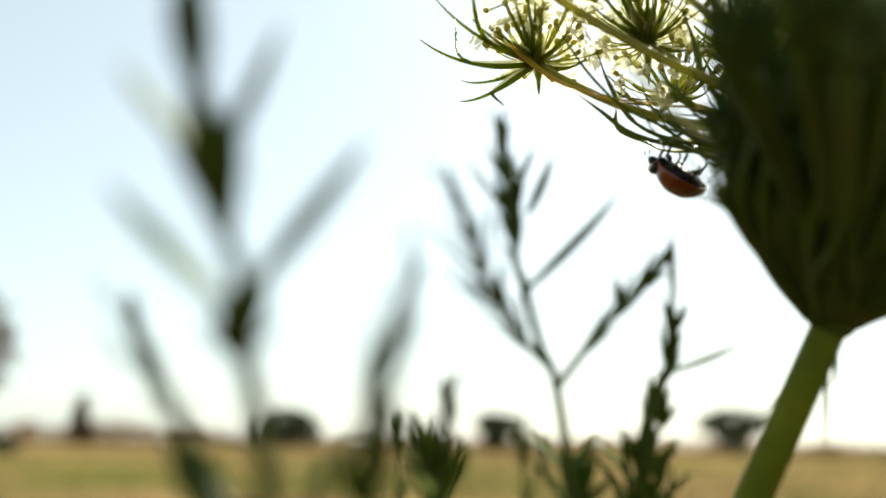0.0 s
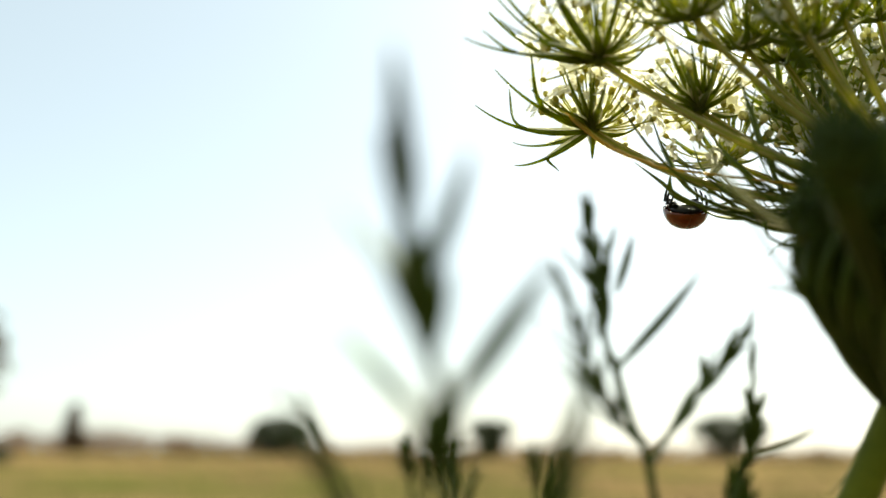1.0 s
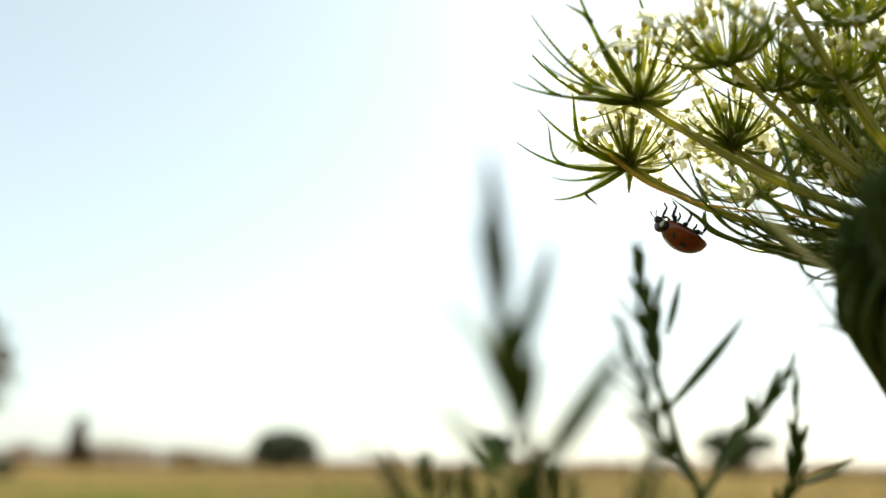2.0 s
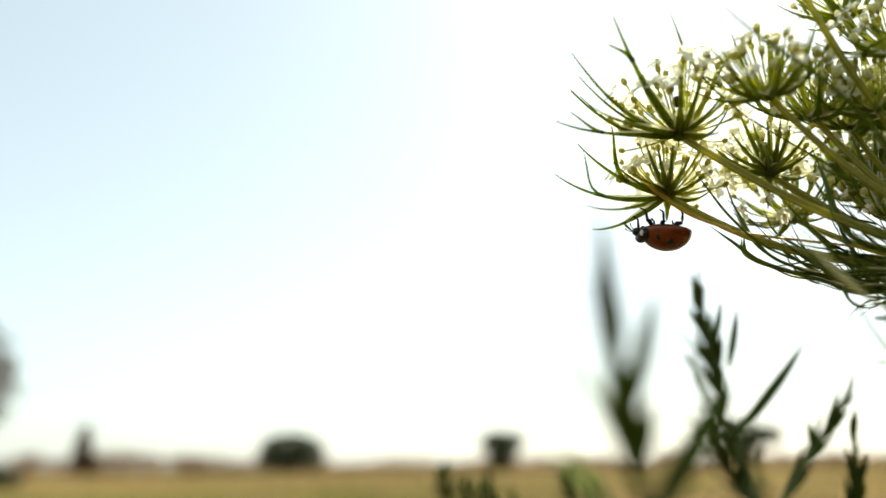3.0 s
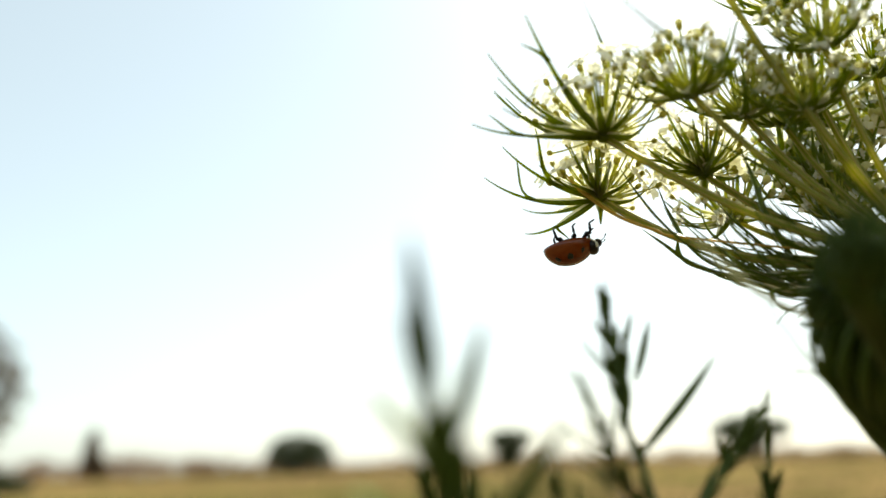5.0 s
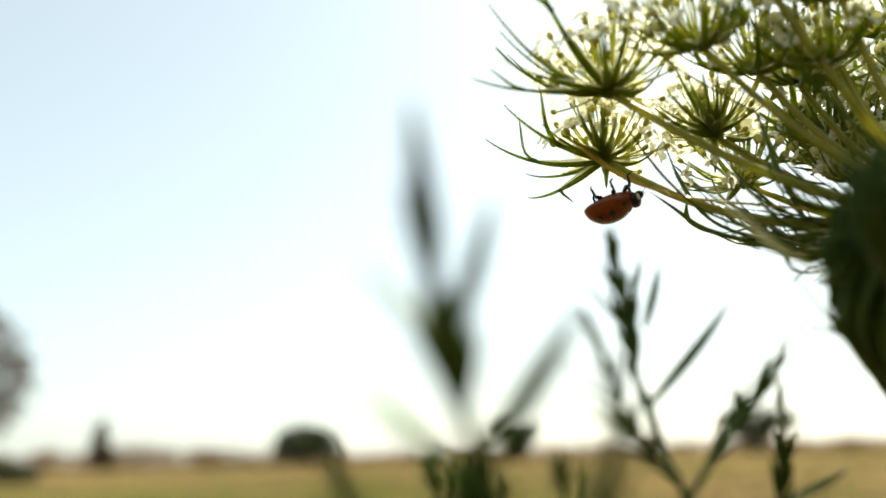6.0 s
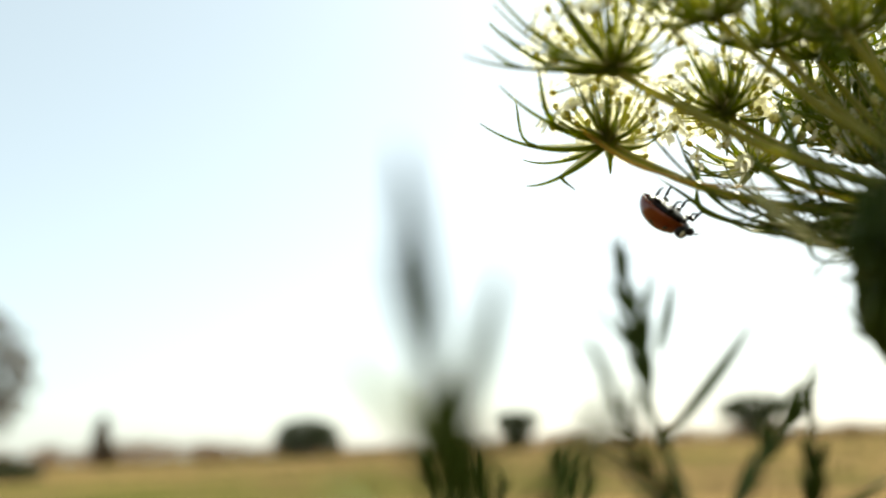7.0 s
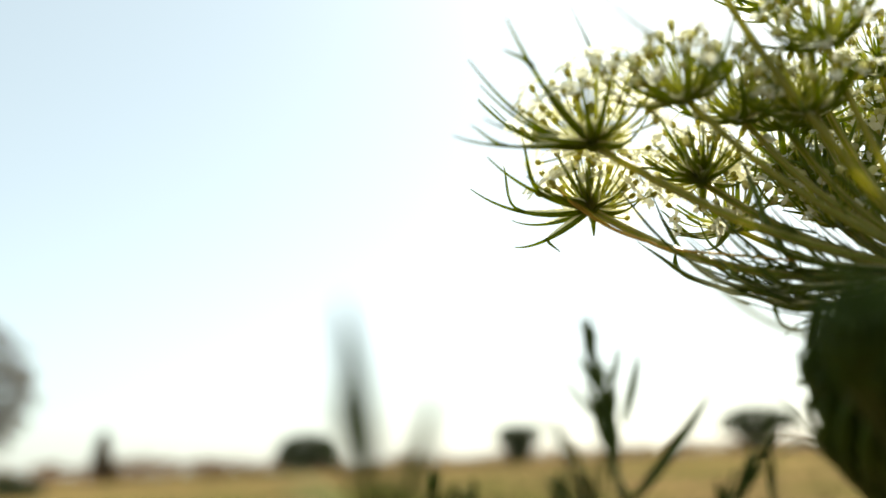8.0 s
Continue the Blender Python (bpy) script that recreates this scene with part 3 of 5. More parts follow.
def build_open_flower():
    """The open flower head in focus; its apex lies out of view."""
    rng = random.Random(12)
    apex = V((52.6, 99.0, 39.4))
    foot = Vector((0.17, 0.14, 0.0))
    plant = tagged(put("wild_carrot", None), "open white wild carrot flower head, backlit, on a green stalk", "flower", "wild carrots")
    s = Shape()
    pts = bezier(foot, foot + Vector((0, 0, 0.25)), apex + Vector((0.03, 0.008, -0.12)), apex, 22)
    s.tube(pts, [0.0026 - 0.0008 * i / 21 for i in range(22)], 12)
    put("stem", s.mesh("stem", STEM), plant)
    rest = Rest()
    made = []
    heroes = [
        # hub, umbellet size, pedicels, bracteoles (tip, lift, width, forks)
        ((12.7, 112.8, 53.6), (14.2, 114.4, 63.5), 52, 0.0086, True, [
            ((-4.3, 115.6, 58.5), 0.20, 0.00072, [(5, (0.7, 117.6, 63.1))]),
            ((-2.0, 106.0, 59.8), 0.12, 0.00072, [(4, (2.5, 102.6, 61.1))]),
            ((2.0, 123.6, 55.7), 0.12, 0.00055, []),
            ((1.8, 118.8, 50.2), 0.34, 0.00070, [(5, (8.1, 116.0, 48.4))]),
            ((3.1, 106.0, 56.8), 0.10, 0.00058, []),
            ((11.5, 104.0, 58.5), 0.16, 0.00066, []),
            ((13.4, 117.6, 51.0), 0.00, 0.00072, []),
            ((21.7, 115.1, 56.9), 0.22, 0.00061, []),
            ((16.2, 104.3, 54.4), 0.10, 0.00059, []),
            ((6.9, 101.3, 58.2), 0.02, 0.00061, []),
            ((10.0, 98.7, 56.3), 0.02, 0.00061, []),
            ((5.1, 101.5, 53.4), 0.02, 0.00051, []),
            ((11.7, 97.1, 54.3), 0.03, 0.00059, []),
            ((8.2, 99.6, 56.9), 0.03, 0.00054, []),
        ]),
        ((11.5, 100.2, 58.5), (12.0, 101.6, 69.1), 64, 0.0102, True, [
            ((0.3, 86.9, 69.9), 0.02, 0.00079, [(7, (-0.2, 89.0, 67.0))]),
            ((-4.2, 93.5, 68.1), 0.16, 0.00066, []),
            ((-2.8, 97.0, 66.3), 0.12, 0.00050, []),
            ((-2.9, 104.0, 67.6), 0.14, 0.00055, []),
            ((-1.2, 106.0, 67.4), 0.10, 0.00050, []),
            ((-3.0, 103.1, 66.9), 0.14, 0.00059, []),
            ((-6.6, 94.9, 58.8), 0.10, 0.00061, [(6, (-4.3, 96.5, 60.7))]),
            ((-2.9, 89.7, 58.7), 0.10, 0.00066, []),
            ((20.2, 102.8, 64.5), 0.22, 0.00061, []),
            ((15.2, 94.5, 56.7), 0.16, 0.00061, []),
            ((11.9, 88.8, 62.6), 0.06, 0.00066, []),
            ((8.4, 86.9, 61.8), 0.06, 0.00066, []),
            ((15.5, 91.2, 61.3), 0.10, 0.00061, []),
        ]),
        ((28.5, 112.1, 56.6), (28.4, 114.1, 64.9), 50, 0.0086, True, [
            ((19.2, 111.7, 62.0), 0.12, 0.00066, [(5, (17.7, 108.6, 58.1))]),
            ((18.7, 105.0, 56.1), 0.10, 0.00061, []),
            ((20.5, 101.2, 62.7), 0.06, 0.00065, []),
            ((21.5, 98.9, 59.8), 0.06, 0.00065, []), ((25.0, 97.8, 59.9), 0.06, 0.00065, []), ((29.1, 100.3, 58.3), 0.08, 0.00065, []),
            ((19.2, 101.1, 59.2), 0.08, 0.00060, []), ((18.5, 101.7, 56.8), 0.08, 0.00060, []), ((22.0, 96.7, 56.1), 0.04, 0.00060, []), ((25.4, 97.2, 54.3), 0.06, 0.00060, []),
            ((23.1, 97.8, 59.8), 0.06, 0.00065, []),
            ((27.1, 99.9, 59.7), 0.06, 0.00065, []),
            ((32.0, 104.6, 57.8), 0.12, 0.00065, []),
            ((37.1, 116.7, 58.9), 0.14, 0.00059, []),
            ((29.9, 118.2, 53.0), 0.02, 0.00059, []),
        ]),
        ((21.8, 93.3, 61.4), (20.2, 89.6, 67.6), 36, 0.0088, False, None),
        ((31.3, 101.5, 61.7), (29.6, 97.8, 68.2), 36, 0.0088, False, None),
        ((40.2, 94.0, 68.0), (39.0, 91.0, 73.6), 36, 0.0088, False, None),
        ((34.3, 120.5, 52.1), (31.8, 116.2, 56.6), 22, 0.0088, False, None),
        ((47.8, 121.5, 56.5), (45.6, 116.3, 60.5), 24, 0.0088, False, None),
        ((47.7, 112.9, 49.7), (46.4, 109.6, 54.4), 24, 0.0088, False, None),
        ((23.5, 87.0, 77.5), (22.7, 85.0, 82.6), 36, 0.0088, False, None),
        ((39.1, 107.5, 62.7), (37.9, 104.1, 67.5), 36, 0.0088, False, None),
        ((38.9, 97.6, 60.7), (37.8, 95.5, 65.2), 36, 0.0088, False, None),
        ((63.0, 122.1, 67.8), (60.9, 117.1, 72.0), 36, 0.0088, False, None),
        ((65.1, 116.4, 65.9), (64.3, 113.2, 70.9), 36, 0.0088, False, None),
        ((59.3, 126.3, 67.7), (57.1, 121.4, 71.2), 36, 0.0088, False, None),
        ((55.6, 111.1, 71.4), (54.2, 108.0, 76.0), 36, 0.0088, False, None),
        ((44.4, 121.0, 60.9), (46.0, 124.5, 67.7), 26, 0.0082, False, None),
        ((46.8, 116.1, 56.0), (49.2, 120.7, 62.3), 24, 0.0080, False, None),
        ((46.9, 115.6, 66.3), (49.1, 119.8, 74.1), 26, 0.0082, False, None),
        ((53.1, 118.1, 56.7), (55.8, 122.6, 63.6), 24, 0.0080, False, None),
    ]
    flatness = [0.05, 0.45, 0.5, 0.7, 0.7, 0.8, 0.3, 0.6, 0.5, 0.8, 0.7, 0.7, 0.7, 0.7, 0.7, 0.8, 0.4, 0.3, 0.5, 0.3]
    for i, (hub, toward_top, count, length, hero, bracteoles) in enumerate(heroes):
        h = V(hub)
        axis = (V(toward_top) - h).normalized()
        umbellet(plant, h, axis, rng, count, 1.3 if i < 3 else 1.15, length, bracteoles, hero or i < 7, 1.0, 0.14 if i < 3 else 0.40, dark=i in (1, 2), rest=rest, bloom=1.15 if i < 3 else 0.75)
        ray_stalk(plant, apex, h, flatness[i], 2.4 if i == 0 else 1.5, 0.00074 if i < 3 else 0.00056, 0.00052 if i < 3 else 0.00044)
        made.append((h - apex).normalized())
    # the rest of the head, all round
    for i in range(48):
        th = radians(8 + 64 * math.sqrt((i + 0.5) / 48))
        a = i * 2.39996
        d = Vector((math.sin(th) * math.cos(a), math.sin(th) * math.sin(a), math.cos(th)))
        if any(d.angle(o) < radians(15) for o in made) or (d.x < -0.55 and d.z < 0.75) or (d.x < 0.35 and d.y < 0.0) or (d.x > 0.05 and d.y > 0.0):
            continue
        made.append(d)
        h = apex + d * rng.uniform(0.040, 0.047)
        umbellet(plant, h, (d * 0.6 + Vector((0, 0, 0.6))).normalized(), rng, 26, 1.1, 0.0086, None, False, rng.uniform(0.9, 1.08), 0.45, roll=rng.uniform(0, 6), rest=rest)
        ray_stalk(plant, apex, h, 0.6, 1.4, 0.00060, 0.00046)
    rest.finish(plant)
    # involucre: sagging pinnate bracts
    for tip, sag, lobes in (
        ((19.8, 102.0, 43.4), 0.23, 2), ((19.0, 93.4, 44.7), 0.26, 2), ((24.1, 84.7, 46.6), 0.18, 2), ((30.3, 112.0, 45.1), 0.22, 2),
        ((20.1, 106.2, 51.4), 0.28, 1), ((23.7, 95.5, 44.8), 0.26, 2),
    ):
        bract(plant, apex, V(tip), sag, rng, lobes, 0.00048)
    for line, w in (
        (((18.1, 111.1, 48.3), (21.2, 110.7, 45.7), (25.4, 110.5, 42.4), (31.9, 107.3, 39.1), (38.0, 103.9, 36.5)), 0.62),
        (((13.9, 104.9, 56.4), (16.2, 104.9, 52.3), (19.4, 105.0, 47.7), (23.7, 105.1, 43.6), (30.8, 104.0, 39.9), (38.6, 101.7, 36.8)), 0.40),
        (((20.3, 109.4, 55.0), (22.1, 110.5, 50.5), (24.2, 109.8, 45.5), (27.9, 108.7, 41.8), (35.1, 105.3, 39.1)), 0.46),
        (((23.9, 113.5, 47.2), (23.9, 113.1, 44.4), (26.5, 111.6, 42.2), (32.0, 107.1, 39.9)), 0.46),
        (((29.7, 99.8, 56.3), (31.2, 100.1, 51.2), (32.4, 100.3, 46.4), (36.0, 99.4, 41.8)), 0.66),
        (((38.0, 100.1, 35.0), (34.9, 99.4, 33.5), (31.8, 98.3, 33.9), (31.2, 98.8, 36.1), (35.1, 100.7, 36.7), (41.1, 100.7, 37.0)), 0.36),
        (((32.8, 110.1, 44.1), (33.0, 108.8, 41.3), (34.7, 106.4, 38.5), (40.6, 102.7, 36.8)), 0.40),
        (((37.1, 110.9, 49.4), (37.8, 109.9, 45.2), (40.0, 106.9, 40.7)), 0.46),
        (((26.5, 105.9, 44.5), (30.0, 104.7, 41.0), (35.3, 102.5, 37.7)), 0.50),
        (((21.7, 111.7, 51.9), (24.3, 112.1, 46.7), (28.0, 111.9, 43.2), (34.3, 108.8, 39.3), (40.6, 106.3, 37.2)), 0.40),
        (((24.4, 115.9, 47.7), (24.4, 115.6, 45.0), (27.8, 114.2, 42.6), (33.5, 110.7, 39.9)), 0.34),
        (((29.8, 112.4, 45.4), (31.7, 111.2, 42.1), (35.1, 108.8, 39.3), (40.6, 106.2, 37.5)), 0.40),
        (((23.8, 109.5, 48.5), (29.3, 109.0, 42.7), (35.8, 106.7, 39.4)), 0.44),
        (((28.1, 115.1, 42.8), (31.5, 113.1, 42.9), (36.4, 110.8, 43.7), (41.2, 106.2, 41.5)), 0.36),
        (((28.1, 115.7, 52.6), (29.4, 114.8, 48.1), (33.6, 111.8, 43.9), (38.5, 107.7, 39.6)), 0.36),
        (((34.0, 106.5, 44.2), (37.7, 105.4, 40.6), (42.7, 104.0, 38.2)), 0.50),
        (((27.5, 107.6, 52.0), (31.4, 106.9, 46.7), (37.0, 105.0, 42.1)), 0.40),
        (((25.6, 99.0, 47.4), (28.5, 99.0, 43.4), (34.7, 99.2, 38.7)), 0.46),
        (((6.8, 74.0, 67.3), (12.2, 75.0, 62.1), (16.6, 76.0, 59.1), (21.3, 78.0, 56.9), (27.3, 82.0, 54.3), (34.3, 87.0, 50.0)), 0.42),
        (((8.1, 90.0, 73.8), (9.9, 92.0, 70.6), (11.4, 94.0, 68.4), (14.3, 96.0, 65.2), (18.4, 98.0, 62.2), (24.8, 99.0, 57.9)), 0.24),
    ):
        s = Shape()
        pts = spline([V(p) for p in line] + [apex], 5)
        n = len(pts) - 1
        ws = [w / 1000 * min(1.0, 0.12 + 3.2 * i / n) for i in range(n + 1)]
        s.blade(pts, ws, Vector((0, -0.3, 1)), w / 1000 * 0.6, 0.35)
        if line[0][2] < 62:
            s.margin(pts[::-1], ws[::-1], Vector((0, -0.3, 1)), 0.4, 0.35)
        put("bract", s.mesh("bract", BRACT, other=MEMBRANE), plant)
    # a dried bract that clasps the lowest ray and ends in front of its umbellet
    s = Shape()
    pts = spline([V(p) for p in ((7.2, 108.6, 56.3), (8.6, 109.3, 54.8), (10.6, 110.0, 53.2), (13.3, 110.3, 51.1), (15.9, 109.8, 49.3), (19.5, 108.3, 47.3), (23.6, 106.4, 45.5))] + [apex], 5)
    n = len(pts) - 1
    ws = [0.00046 * min(1.0, 0.1 + 4.0 * i / n) * (1 - 0.55 * i / n) for i in range(n + 1)]
    s.blade(pts, ws, Vector((0, -0.6, 0.8)), 0.0004, 0.3)
    s.margin(pts, ws, Vector((0, -0.6, 0.8)), 0.5, 0.3)
    put("bract", s.mesh("bract", GOLDEN, other=RAY), plant, label="dried golden bract along the ray")
    # a pale withered bract that reaches towards the open side
    s = Shape()
    pts = spline([V(p) for p in ((13.0, 68.5, 35.7), (16.0, 71.0, 33.8), (18.2, 72.5, 32.4), (20.7, 74.5, 31.3), (25.8, 80.0, 30.5), (34.0, 88.0, 30.8))] + [apex], 5)
    n = len(pts) - 1
    s.blade(pts, [0.00046 * math.sin(math.pi * min(1.0, 0.08 + 0.92 * i / n)) ** 0.7 + 0.00008 for i in range(n + 1)], Vector((0.2, -0.8, 0.5)), 0.0003, 0.3)
    put("bract", s.mesh("bract", MEMBRANE), plant, label="pale withered bract")
    # fine pinnate bracts that cross under the umbellets
    for k in range(22):
        end = V((rng.uniform(24, 42), rng.uniform(97, 116), rng.uniform(42, 57)))
        bract(plant, apex, end, rng.uniform(0.16, 0.34), rng, 2, rng.uniform(0.00026, 0.00042))


def build_nest_flower():
    """The nearer, half-closed head: a dense cup of upright rays that keeps out the light."""
    rng = random.Random(31)
    apex = V((41.3, 91.3, 14.3))
    low = V((33.3, 96.7, -4.9))
    plant = tagged(put("wild_carrot", None), "half-closed dark wild carrot head curled into a nest", "flower", "wild carrots")
    foot = Vector((0.0, 0.115, 0.0))
    s = Shape()
    pts = bezier(foot, foot + Vector((0, 0, 0.35)), low + (low - apex) * 2.0, low, 16)[:-1] + bezier(low, low + (apex - low) * 0.33, low + (apex - low) * 0.66, apex, 8)
    s.tube(pts, [0.0022 - 0.0003 * i / len(pts) for i in range(len(pts))], 12)
    put("stem", s.mesh("stem", STEM), plant)
    up = Vector((0.08, -0.66, 0.75)).normalized()   # the cup nods towards the open side
    right = Vector((1, 0, 0))
    right = (right - up * right.dot(up)).normalized()
    lift = Matrix((right, up.cross(right), up)).transposed().to_4x4()
    lift.translation = apex
    s = Shape()
    s.ball(lift, 0.0028, 0.0028, 0.0022, 12, 6)
    put("receptacle", s.mesh("receptacle", NEST), plant)
    # the packed inner florets, one lumpy cup
    s = Shape()
    inner = ((0.0022, 0.0004), (0.0076, 0.0058), (0.0122, 0.0110), (0.0142, 0.0152), (0.0110, 0.0182), (0.0050, 0.0180), (0.0010, 0.0170))
    for r, z in inner:
        for k in range(28):
            a = 2 * math.pi * k / 28
            w = r * (1 + 0.12 * noise.noise((4 * math.cos(a), 4 * math.sin(a), 300 * z)))
            s.v.append(lift @ Vector((w * math.cos(a), w * math.sin(a) * (0.42 if math.sin(a) > 0 else 0.55), z - 0.004 * math.sin(a) * (z > 0.012))))
    for j in range(len(inner) - 1):
        for k in range(28):
            p, q = j * 28 + k, j * 28 + (k + 1) % 28
            s.f.append((p, q, q + 28, p + 28))
    put("flower_cup", s.mesh("flower_cup", NEST), plant)
    rest = Rest(NEST, NEST)
    count = 170
    for i in range(count):
        k = ((i + 0.5) / count) ** 0.42
        a = i * 2.39996 + rng.uniform(-0.15, 0.15)
        k *= rng.uniform(0.94, 1.05)
        h = max(0.0176 + rng.uniform(0, 0.001), 0.0200 - 0.009 * math.sin(a) * k + rng.uniform(-0.004, 0.002))
        e = Vector((math.cos(a), (0.42 if math.sin(a) > 0 else 0.55) * math.sin(a), 0))
        turn = Vector((-math.sin(a), math.cos(a), 0)) * rng.uniform(-0.006, 0.006)
        pts = spline([e * 0.0026 * k, e * 0.0090 * k + Vector((0, 0, 0.0058)), e * 0.0163 * k + turn * 0.7 + Vector((0, 0, 0.0142)), e * 0.0168 * k + turn * 0.6 + Vector((0, 0, h))], 4)[:12] + [e * 0.0168 * k + turn * 0.6 + Vector((0, 0, h))]
        pts = pts[:11] + pts[-1:]
        pts = [lift @ p for p in pts]
        s = Shape()
        r = rng.uniform(0.0004, 0.0008)
        s.tube(pts, [r - 0.00001 * j for j in range(12)], 7)
        put("ray", s.mesh("ray", NEST), plant)
        d = (pts[-1] - pts[-2]).normalized()
        umbellet(plant, pts[-1], (d + up * 0.4).normalized(), rng, 14, 0.7, 0.0042, None, False, rng.uniform(0.6, 0.8), 0.97, roll=rng.uniform(0, 6), rest=rest, split=False, closed=True)
    # a few taller outer rays on the near side
    for tip in ((25.0, 54.7, 30.6), (25.4, 54.2, 28.6), (24.8, 56.3, 28.1), (27.3, 55.6, 26.5), (31.2, 57.4, 27.7), (20.4, 60.2, 29.3), (22.2, 61.2, 29.2)):
        h = V(tip)
        d = h - apex
        pts = bezier(apex, apex + d * 0.30 + up * d.length * 0.06, apex + d * 0.66 + up * d.length * 0.04, h, 12)
        s = Shape()
        s.tube(pts, [0.0010] * 12, 7)
        put("ray", s.mesh("ray", NEST), plant)
        umbellet(plant, h, (up + Vector((0, 0, 0.6))).normalized(), rng, 26, 0.5, 0.0050, None, False, rng.uniform(0.6, 0.8), 0.95, roll=rng.uniform(0, 6), rest=rest, split=False, closed=True)
    rest.finish(plant)
    for i in range(96):
        a = 2 * math.pi * (i + rng.uniform(-0.4, 0.4)) / 96
        e = Vector((math.cos(a), math.sin(a), 0))
        e.y *= 0.42 if e.y > 0 else 0.55
        top = Vector((math.sin(7 * a) * 0.002, math.cos(5 * a) * 0.002, rng.uniform(0.017, 0.024) - 0.006 * math.sin(a)))
        pts = [lift @ p for p in spline([e * 0.0028, e * rng.uniform(0.0070, 0.0092) + Vector((0, 0, 0.0056)), e * rng.uniform(0.0135, 0.0163) + Vector((0, 0, 0.0152)), e * rng.uniform(0.0155, 0.0172) + top], 5)]
        w = rng.uniform(0.0006, 0.0013)
        s = Shape()
        s.blade(pts, [w * (1.1 - 0.9 * (k / 15) ** 2) for k in range(16)], (pts[8] - apex).cross(up).cross(up), w * 0.6, 0.3)
        put("bract", s.mesh("bract", NEST), plant)
    for tip in ((42.2, 93.7, 8.4), (40.9, 94.4, 5.3), (36.2, 94.0, 6.9)):
        bract(plant, apex, V(tip), 0.02, rng, 1, 0.0004, NEST)
    # fine loose bracts that stand off the cup
    for line in (((20.2, 76.9, 30.7), (23.4, 78.9, 26.9), (27.2, 81.0, 23.0), (32.7, 84.0, 19.1)), ((19.9, 80.5, 24.8), (24.3, 80.6, 24.3), (29.3, 82.2, 22.2), (34.3, 85.4, 18.0)),
                 ((22.5, 73.5, 28.1), (24.2, 76.2, 25.4), (27.2, 80.1, 22.4), (32.7, 84.0, 19.1)), ((20.9, 77.0, 22.7), (24.2, 77.8, 23.8), (27.4, 79.4, 21.4), (34.2, 84.3, 17.5))):
        s = Shape()
        pts = spline([V(p) for p in line], 5)
        s.tube(pts, [0.00014 + 0.000016 * i for i in range(len(pts))], 6, 0.5)
        put("bract", s.mesh("bract", NEST), plant)
    return plant


# ---- weeds ----
def leaf_mesh(base, tip, width, bend, normal, mat, name="leaf"):
    s = Shape()
    d = tip - base
    pts = bezier(base, base + d * 0.33 + bend * 0.6, base + d * 0.7 + bend, tip, 12)
    s.blade(pts, [width * max(0.08, math.sin(math.pi * (0.10 + 0.90 * i / 11)) ** 0.8) for i in range(12)], normal, width * 0.14, 0.3)
    return s.mesh(name, mat)


